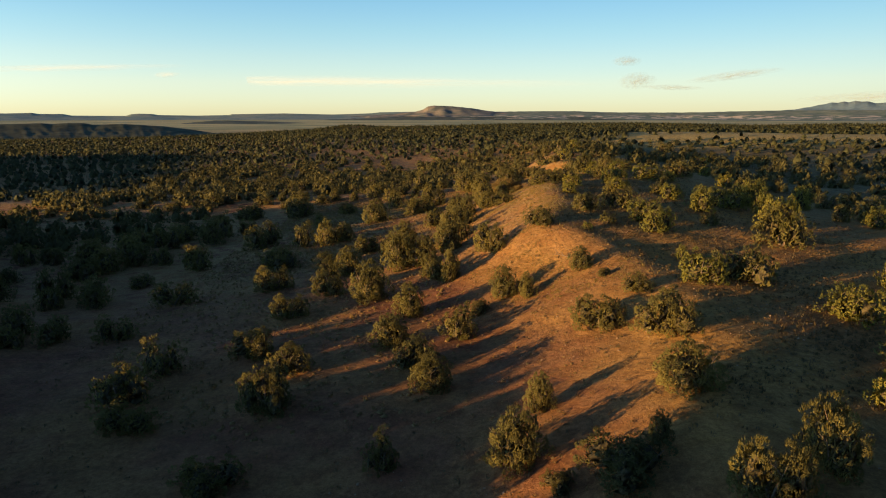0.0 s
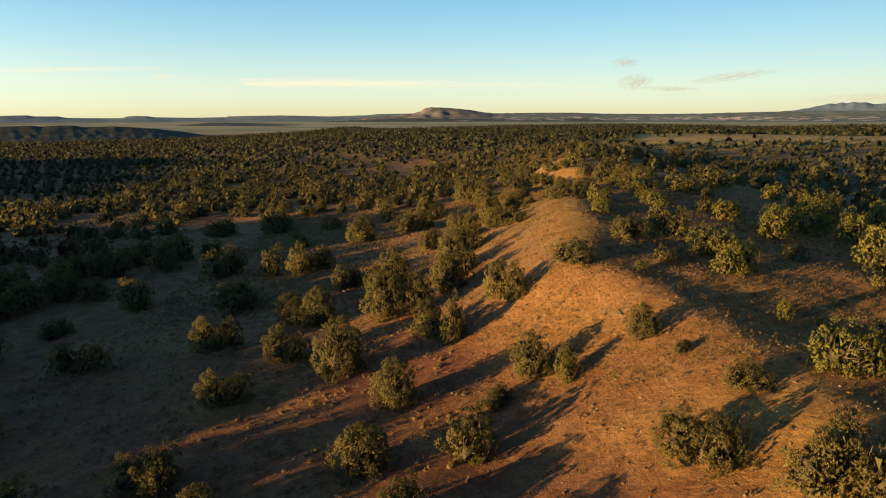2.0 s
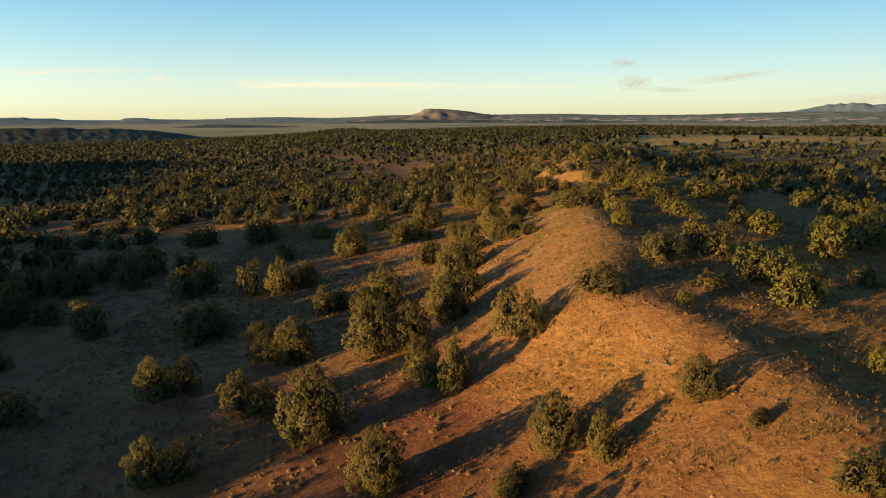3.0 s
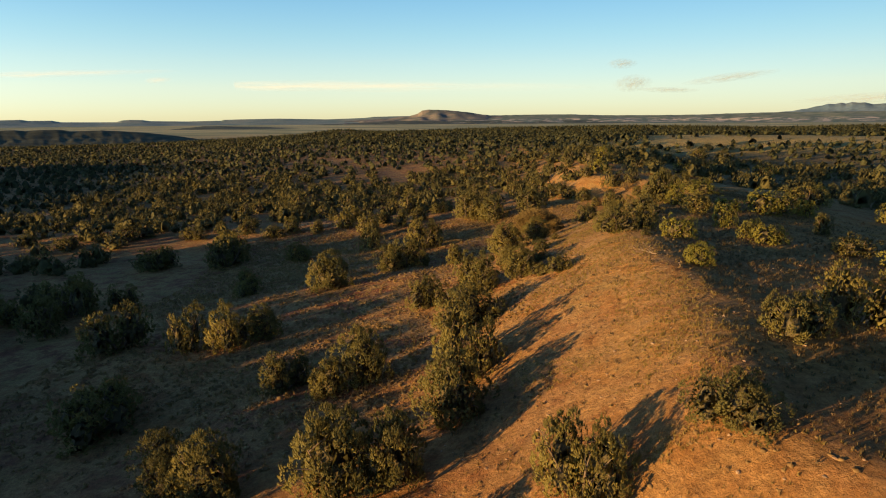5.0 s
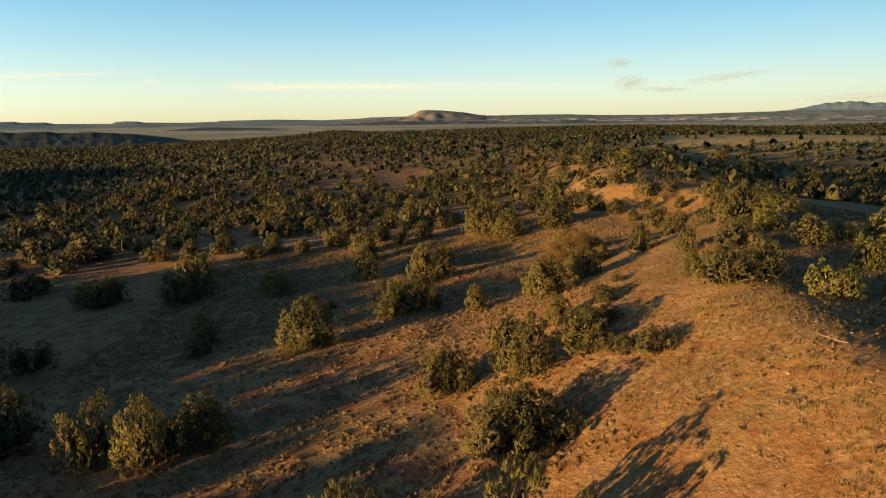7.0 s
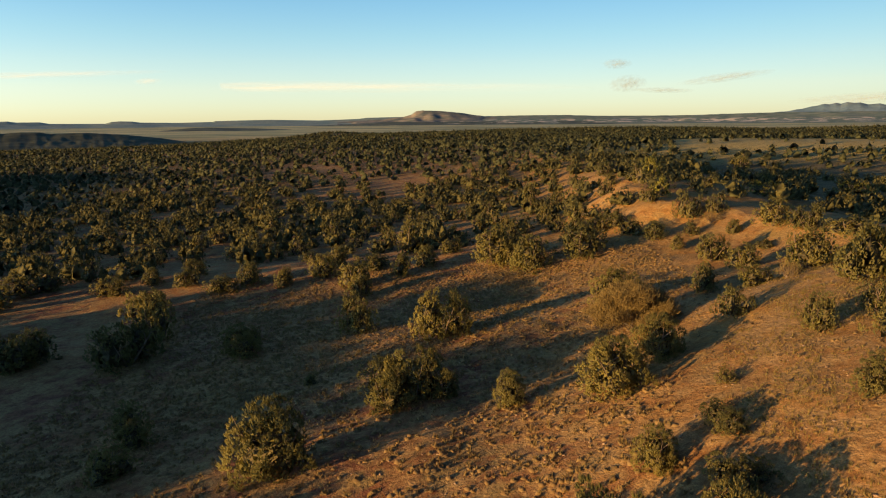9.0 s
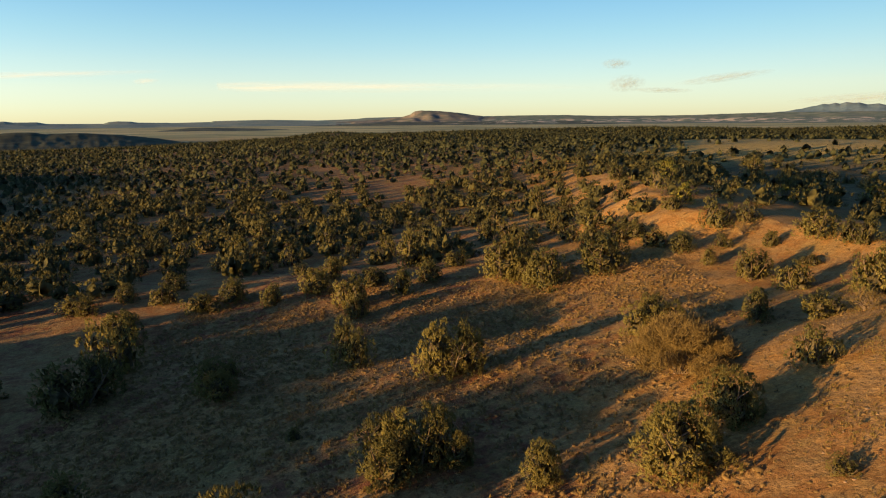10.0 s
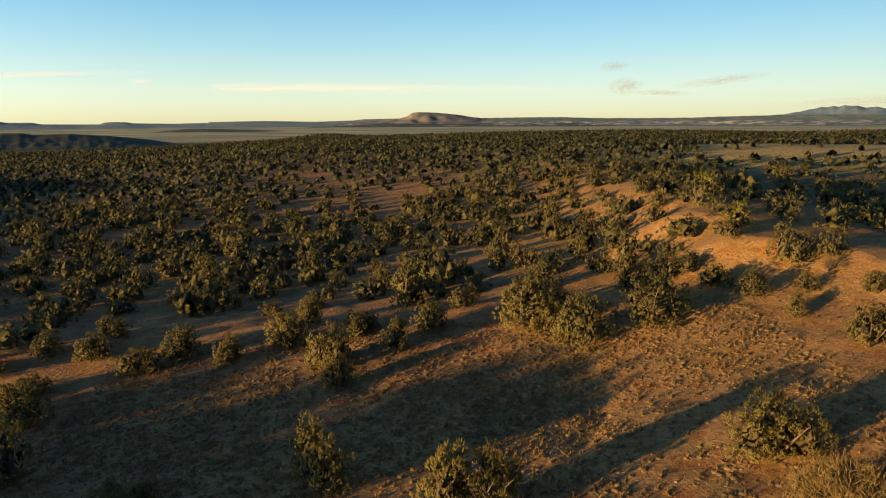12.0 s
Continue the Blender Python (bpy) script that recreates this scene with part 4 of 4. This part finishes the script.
def tussocks(name, places, sizes, seed, label):
    """Old bunch grass: shaggy little mounds of straw with tousled tops."""
    rng = np.random.default_rng(seed)
    n, k = len(places), 4
    z = ground(places[:, 0], places[:, 1])
    wide = sizes * rng.uniform(0.65, 1.35, n)
    tall = wide * rng.uniform(0.15, 0.38, n)
    a = np.linspace(0, 2 * np.pi, k, endpoint=False)[None, None, :] + rng.uniform(0, 2 * np.pi, (n, 1, 1)) + np.array([0, 0.6])[None, :, None]
    r = wide[:, None, None] * np.array([1.0, 0.78])[None, :, None] * rng.uniform(0.6, 1.35, (n, 2, k))
    h = tall[:, None, None] * np.array([0.0, 0.8])[None, :, None] * rng.uniform(0.6, 1.4, (n, 2, k)) - np.array([0.06, 0])[None, :, None]
    ring = np.stack([places[:, 0, None, None] + np.cos(a) * r, places[:, 1, None, None] + np.sin(a) * r, z[:, None, None] + h], 3)
    top = np.stack([places[:, 0], places[:, 1], z + tall * rng.uniform(0.7, 1.15, n)], 1) + rng.normal(size=(n, 3)) * (wide * 0.2)[:, None]
    verts = np.concatenate([ring.reshape(n, 2 * k, 3), top[:, None, :]], 1).reshape(-1, 3)
    tri = []
    for j in range(k):
        q = (j + 1) % k
        tri += [(j, q, k + j), (q, k + q, k + j), (k + j, k + q, 2 * k)]
    faces = (np.array(tri)[None] + (2 * k + 1) * np.arange(n)[:, None, None]).reshape(-1, 3)
    return tagged(new(name, mesh_from(name, verts, faces, TUSSOCK, True)), label, "grass", kind="stuff")


TUSSOCK = leaf_material("straw_tussock", (0.34, 0.21, 0.088), (0.44, 0.285, 0.12), (0.36, 0.25, 0.095))
grass_rng = np.random.default_rng(77)
gx, gy = grass_rng.uniform(-34, 50, 160000), grass_rng.uniform(20, 190, 160000)
cover = 0.42 + 0.4 * value_noise(gx, gy, 9, 6) + 0.25 * value_noise(gx, gy, 2.5, 7) + 0.3 * step(85, 112, gy)
pick = (grass_rng.random(160000) < cover) & in_view(gx, gy, 2)
tufts("dry_grass", np.stack([gx, gy], 1)[pick][:17000], np.full(17000, 0.11), 5, 78, "straw-coloured bunch grass tufts on red soil", STRAW)
tx, ty = grass_rng.uniform(-32, 46, 120000), grass_rng.uniform(34, 180, 120000)
rise = (tx - spline(ty, FOOT_X)) / (spline(ty, RIM_X) - spline(ty, FOOT_X))
cover = 0.55 + 0.4 * value_noise(tx, ty, 8, 21) + 0.25 * value_noise(tx, ty, 2.2, 22)
# thick on the flat below the bluff, sparse on its bare red and golden slopes
cover = cover * np.where(rise > 0.5, 0.3, np.where(rise > 0.1, 0.4 + 0.5 * step(84, 100, ty), 0.3 + 0.9 * step(76, 92, ty)))
pick = (grass_rng.random(120000) < cover) & in_view(tx, ty - 20, 2)
where = np.stack([tx, ty], 1)[pick][:17500]
big = np.where((rise > 0.5) | (rise > 0.1) & (ty < 92), 0.11, 0.2)[pick][:17500]
tussocks("grass_tussocks", where, big, 79, "low mounds of straw-coloured bunch grass")
tufts("bunch_grass", where + grass_rng.normal(size=where.shape) * 0.04, big * 1.2, 8, 80, "shaggy straw-coloured bunch grass on low mounds", STRAW)

# ---- stones, dead wood and the dry bush ----
def stones(name, places, seed, label):
    """Loose stones: small uneven lumps."""
    rng = np.random.default_rng(seed)
    g = (1 + 5 ** 0.5) / 2
    ico = np.array([(-1, g, 0), (1, g, 0), (-1, -g, 0), (1, -g, 0), (0, -1, g), (0, 1, g), (0, -1, -g), (0, 1, -g), (g, 0, -1), (g, 0, 1), (-g, 0, -1), (-g, 0, 1)], float) / 1.9
    tri = np.array([(0, 11, 5), (0, 5, 1), (0, 1, 7), (0, 7, 10), (0, 10, 11), (1, 5, 9), (5, 11, 4), (11, 10, 2), (10, 7, 6), (7, 1, 8),
                    (3, 9, 4), (3, 4, 2), (3, 2, 6), (3, 6, 8), (3, 8, 9), (4, 9, 5), (2, 4, 11), (6, 2, 10), (8, 6, 7), (9, 8, 1)])
    n = len(places)
    size = 0.025 + 0.075 * rng.random(n) ** 3
    flat = rng.uniform(0.45, 0.8, n)
    v = ico[None] * rng.uniform(0.7, 1.25, (n, 12, 1)) * size[:, None, None]
    v[:, :, 2] *= flat[:, None]
    v[:, :, 0:2] += places[:, None, :]
    v[:, :, 2] += (ground(places[:, 0], places[:, 1]) + size * 0.15)[:, None]
    faces = (tri[None] + 12 * np.arange(n)[:, None, None]).reshape(-1, 3)
    return tagged(new(name, mesh_from(name, v.reshape(-1, 3), faces, STONE)), label, "stones", kind="stuff")


rock_rng = np.random.default_rng(91)
rx, ry = rock_rng.uniform(-8, 34, 9000), rock_rng.uniform(22, 150, 9000)
on_slope = (rx > spline(ry, FOOT_X) - 4) & (rx < spline(ry, RIM_X) + 9) & (value_noise(rx, ry, 6, 9) > -0.35)
stones("loose_stones", np.stack([rx, ry], 1)[on_slope][:3000], 92, "small pale loose stones strewn over the slope")


def low_brush(name, places, small, large, seed, label, leaf):
    """Knee-high brush: small upright sprays."""
    rng = np.random.default_rng(seed)
    n, k = len(places), 11
    c = np.stack([places[:, 0], places[:, 1], ground(places[:, 0], places[:, 1]) + 0.06], 1)
    verts, normals = clump_cloud(rng, c, rng.uniform(small, large, n), c.mean(0) - np.array([0, 0, 200]), k, 0.4 * large, 0.45, 0.5)
    me = with_normals(mesh_from(name, verts, np.arange(len(verts)).reshape(-1, 3), leaf), normals)
    return tagged(new(name, me), label, "brush", kind="stuff")


BRUSH = leaf_material("pale_brush", (0.17, 0.12, 0.065), (0.26, 0.185, 0.10), (0.21, 0.16, 0.08))
bx, by = rock_rng.uniform(-30, 46, 32000), rock_rng.uniform(24, 190, 32000)
brushy = (rock_rng.random(32000) < 0.10 + 0.5 * np.clip(value_noise(bx, by, 11, 12), 0, 1) + 0.45 * (bx > spline(by, RIM_X) + 1)) & in_view(bx, by, 2)
low_brush("low_brush", np.stack([bx, by], 1)[brushy][:6500], 0.1, 0.2, 93, "knee-high grey-brown brush between the grass", BRUSH)


SAGE = leaf_material("dark_sage", (0.10, 0.078, 0.042), (0.17, 0.13, 0.066), (0.15, 0.12, 0.055))
sx, sy = rock_rng.uniform(8, 52, 60000), rock_rng.uniform(28, 165, 60000)
off_rim = sx - spline(sy, RIM_X)
dense = (0.9 * step(-2.5, 2.5, off_rim) * (1 - step(11, 20, off_rim)) + 0.25 * step(11, 20, off_rim)) * (0.65 + 0.5 * value_noise(sx, sy, 4, 14))
dense = np.where(off_rim < -1.5, dense * step(-0.1, 0.35, value_noise(sx, sy, 9, 24)), dense)
sage_at = np.stack([sx, sy], 1)[rock_rng.random(60000) < dense][:11000]
tufts("sage_brush", sage_at, np.full(len(sage_at), 0.17), 8, 94, "dark grey-brown sage brush crowding the bluff's top", SAGE)


GOLD_GREEN = leaf_material("yellow_green_grass", (0.24, 0.175, 0.065), (0.36, 0.27, 0.09), (0.27, 0.225, 0.075))
qx, qy = rock_rng.uniform(4, 42, 90000), rock_rng.uniform(52, 150, 90000)
off_rim = qx - spline(qy, RIM_X)
grown = step(-13, -9, off_rim) * (1 - step(-2, 2, off_rim)) * step(-0.15, 0.4, value_noise(qx, qy, 5, 33) + 0.6 * value_noise(qx, qy, 1.8, 34))
soft_at = np.stack([qx, qy], 1)[rock_rng.random(90000) < 0.9 * grown][:10000]
tufts("soft_grass", soft_at, np.full(len(soft_at), 0.13), 7, 95, "soft yellow-green grass clumps on the golden slope", GOLD_GREEN)


def dead_wood(x, y, length, turn, seed, label):
    """A forked fallen branch lying on the ground."""
    rng = random.Random(seed)
    verts, faces = [], []
    z = 0.06

    def bough(start, way, size, thick, depth):
        points = [start]
        for i in range(4):
            way = (way + Vector((rng.uniform(-0.35, 0.35), rng.uniform(-0.35, 0.35), rng.uniform(-0.12, 0.16)))).normalized()
            points.append(points[-1] + way * size / 4)
        limb(verts, faces, points, [thick * (1 - 0.22 * i) for i in range(5)], 5)
        if depth:
            for i in (1, 2, 3):
                side = (way + Vector((rng.uniform(-1, 1), rng.uniform(-1, 1), rng.uniform(0.05, 0.5)))).normalized()
                bough(points[i], side, size * rng.uniform(0.35, 0.6), thick * 0.55, depth - 1)

    bough(Vector((0, 0, z)), Vector((1, 0, 0.05)), length, length * 0.028, 2)
    ob = new("fallen_branch", mesh_from("fallen_branch", [tuple(v) for v in verts], faces, GREY_WOOD, True))
    ob.matrix_world = pose(x, y, height(x, y), 0, 0, turn)
    return tagged(ob, label, "branch", "fallen branches")


GREY_WOOD = bark_material("weathered_wood", (0.20, 0.15, 0.10), (0.34, 0.27, 0.19))
dead_wood(13.4, 60.2, 1.9, 150, 1, "weathered forked branch beside a small juniper")
dead_wood(16.0, 57.6, 1.6, 10, 2, "weathered straight branch beside a small juniper")
dead_wood(5.2, 97.6, 2.6, -10, 3, "long pale fallen branch on dry grass")
dead_wood(11.0, 104.4, 1.5, 60, 4, "pale bare branch at a juniper's foot")
dead_wood(-4.8, 64.3, 1.4, 30, 5, "short grey branch on red soil")
dead_wood(17.4, 92.6, 1.3, 140, 6, "thin grey branch beside a yellowish juniper")


def bare_bush(name, x, y, wide, tall, seed, twigs, label):
    """A leafless bush: stems that fan out and a haze of fine twigs."""
    rng = np.random.default_rng(seed)
    r = random.Random(seed)
    verts, faces, tips = [], [], []
    for i in range(46):
        a, lean = r.uniform(0, 2 * math.pi), r.uniform(0.0, 1.0) ** 0.6
        out = Vector((math.cos(a) * wide * 0.47 * lean, math.sin(a) * wide * 0.47 * lean, tall * (1 - 0.78 * lean ** 2.2) * r.uniform(0.75, 1)))
        bow = Vector((r.uniform(-0.3, 0.3), r.uniform(-0.3, 0.3), 0.12 * tall))
        points = [Vector((r.uniform(-0.3, 0.3), r.uniform(-0.3, 0.3), -0.1)), out * 0.35 + bow, out * 0.7 + bow, out]
        limb(verts, faces, points, [0.05, 0.034, 0.018, 0.006], 4)
        tips += [points[1].lerp(points[2], r.random()) for _ in range(3)] + [points[2].lerp(points[3], r.random()) for _ in range(6)]
    bush = new(name)
    stems = new("stem", mesh_from("stem", [tuple(v) for v in verts], faces, BARK, True))
    c = np.array([tuple(t) for t in tips])[rng.integers(0, len(tips), twigs)]
    start = c + rng.normal(size=(twigs, 3)) * np.array([0.3, 0.3, 0.22]) * min(1, wide / 5)
    way = start * np.array([0.5, 0.5, 0.3]) / (wide * 0.5) + rng.normal(size=(twigs, 3)) * 0.5 + np.array([0, 0, 0.35])
    way /= np.linalg.norm(way, axis=1)[:, None]
    side = np.cross(way, rng.normal(size=(twigs, 3)))
    side /= np.linalg.norm(side, axis=1)[:, None]
    size = rng.uniform(0.15, 0.45, twigs)[:, None]
    w = rng.uniform(0.01, 0.024, twigs)[:, None]
    start[:, 2] = np.maximum(start[:, 2], 0.05)
    v = np.stack([start - side * w, start + side * w, start + way * size], 1).reshape(-1, 3)
    haze = new("twig_haze", mesh_from("twig_haze", v, np.arange(len(v)).reshape(-1, 3), TWIG))
    tagged(haze, "haze of fine brown twigs", kind="stuff")
    stems.parent = haze.parent = bush
    bush.matrix_world = pose(x, y, height(x, y))
    return tagged(bush, label, "bush")


bare_bush("dry_bush", 15.9, 135.2, 8.2, 4.2, 51, 75000, "large leafless brown bush with a haze of fine twigs")
bare_bush("dead_shrub", 29.4, 136.6, 2.6, 1.4, 52, 500, "small dead grey shrub with bare stems")
bare_bush("dead_shrub", 41.4, 177.6, 3.4, 1.6, 53, 700, "bare grey-brown shrub on the golden slope")
bare_bush("dead_shrub", 33.0, 169.2, 2.6, 1.8, 54, 400, "pale bare-stemmed shrub beside a green juniper")


# ---- clouds ----
def cloud_material(name, colour, dense=1.0):
    m, t, p = material(name, 1.0)
    p.inputs["Base Color"].default_value = colour
    at = t.nodes.new("ShaderNodeTexCoord").outputs["Object"]
    spread = t.nodes.new("ShaderNodeVectorMath")
    spread.operation = "LENGTH"
    t.links.new(at, spread.inputs[0])
    fade = ramp(t, spread.outputs["Value"], 0.15, 1.0, (1, 1, 1), (0, 0, 0))
    stretch = node(t, "ShaderNodeMapping")
    stretch.inputs["Scale"].default_value = (2.6, 0.4, 1.6)
    t.links.new(at, stretch.inputs["Vector"])
    wisp = ramp(t, noise_tex(t, stretch.outputs[0], 1.5, 5, 0.55), 0.3, 0.62)
    alpha = mix(t, 1.0, mix(t, 1.0, fade, wisp, "MULTIPLY"), (dense, dense, dense), "MULTIPLY")
    t.links.new(alpha, p.inputs["Alpha"])
    return m


CLOUD = cloud_material("thin_cloud", (0.235, 0.305, 0.39, 1), 0.8)
PALE_CLOUD = cloud_material("pale_cloud", (0.52, 0.50, 0.46, 1), 0.34)


def cloud(x, y, z, wide, tall, roll, label, turn=0):
    """A thin bank of cloud, bulging towards the walk."""
    us, vs = np.linspace(-1, 1, 25), np.linspace(-1, 1, 13)
    gu, gv = np.meshgrid(us, vs)
    bulge = 0.25 * np.sqrt(np.clip(1 - gu ** 2 * 0.9 - gv ** 2 * 0.9, 0, 1)) + 0.05 * value_noise(gu, gv, 0.3, 15)
    verts = np.stack([gu.ravel(), -bulge.ravel(), gv.ravel()], 1)
    i = (np.arange(12)[:, None] * 25 + np.arange(24)[None, :]).ravel()
    ob = new("cloud", mesh_from("cloud", verts, np.stack([i, i + 1, i + 26, i + 25], 1), PALE_CLOUD if turn else CLOUD, True))
    facing = turn - math.degrees(math.atan2(x, y))
    ob.matrix_world = pose(x, y, z, 0, roll, facing) @ Matrix.Diagonal((wide / 2, 60, tall / 2, 1))
    return tagged(ob, label, "cloud", "clouds", "structure")


cloud(1349, 4612, 372, 210, 75, 0, "small grey-white cloud in the evening sky")
cloud(1420, 4590, 240, 270, 125, -4, "small puffy cloud with a flat base")
cloud(1640, 4515, 192, 420, 40, 2, "thin streak of grey cloud")
cloud(1990, 4370, 264, 620, 62, -6.5, "long thin grey cloud streak")
cloud(-2330, 4210, 295, 2300, 48, 1, "pale thin cloud streak over the western horizon", -55)
cloud(-1747, 4474, 270, 300, 44, 0, "small pale cloud wisp", -55)
cloud(-900, 4700, 240, 4800, 80, 2.2, "pale thin cloud streak", -55)
cloud(2694, 3970, 118, 900, 70, -2, "faint grey cloud bank above the mountains")


# ---- ranch houses in the valley ----
WHITEWASH = mottled("whitewash", (0.72, 0.70, 0.66), (0.8, 0.79, 0.76), 0.8)
TIN = mottled("tin_roof", (0.45, 0.44, 0.43), (0.58, 0.57, 0.55), 0.6)


def ranch_house(x, y, long, deep, turn, label):
    house = new("ranch_house")
    h = 3.0
    bm = bmesh.new()
    bmesh.ops.create_cube(bm, size=1.0)
    bmesh.ops.scale(bm, vec=(long, deep, h), verts=bm.verts)
    bmesh.ops.translate(bm, vec=(0, 0, h / 2 - 0.2), verts=bm.verts)
    wall_me = bpy.data.meshes.new("wall")
    bm.to_mesh(wall_me)
    bm.free()
    wall_me.materials.append(WHITEWASH)
    a, b, e = long / 2 + 0.4, deep / 2 + 0.4, h - 0.2
    roof_v = [(-a, -b, e), (a, -b, e), (a, b, e), (-a, b, e), (-a, 0, e + 1.5), (a, 0, e + 1.5)]
    roof_me = bpy.data.meshes.new("roof")
    roof_me.from_pydata(roof_v, [], [(0, 1, 5, 4), (2, 3, 4, 5), (0, 4, 3), (1, 2, 5), (0, 3, 2, 1)])
    roof_me.materials.append(TIN)
    wall, roof = new("wall", wall_me), new("roof", roof_me)
    wall.parent = roof.parent = house
    house.matrix_world = pose(x, y, height(x, y), 0, 0, turn)
    return tagged(house, label, "house", "ranch houses")


ranch_house(-112, 1340, 7, 5, 20, "small white ranch house in the valley")
ranch_house(-34, 1345, 8, 5, 0, "white ranch house with a tin roof in the valley")
ranch_house(-20, 1350, 7, 5, 10, "small white ranch house beside another")
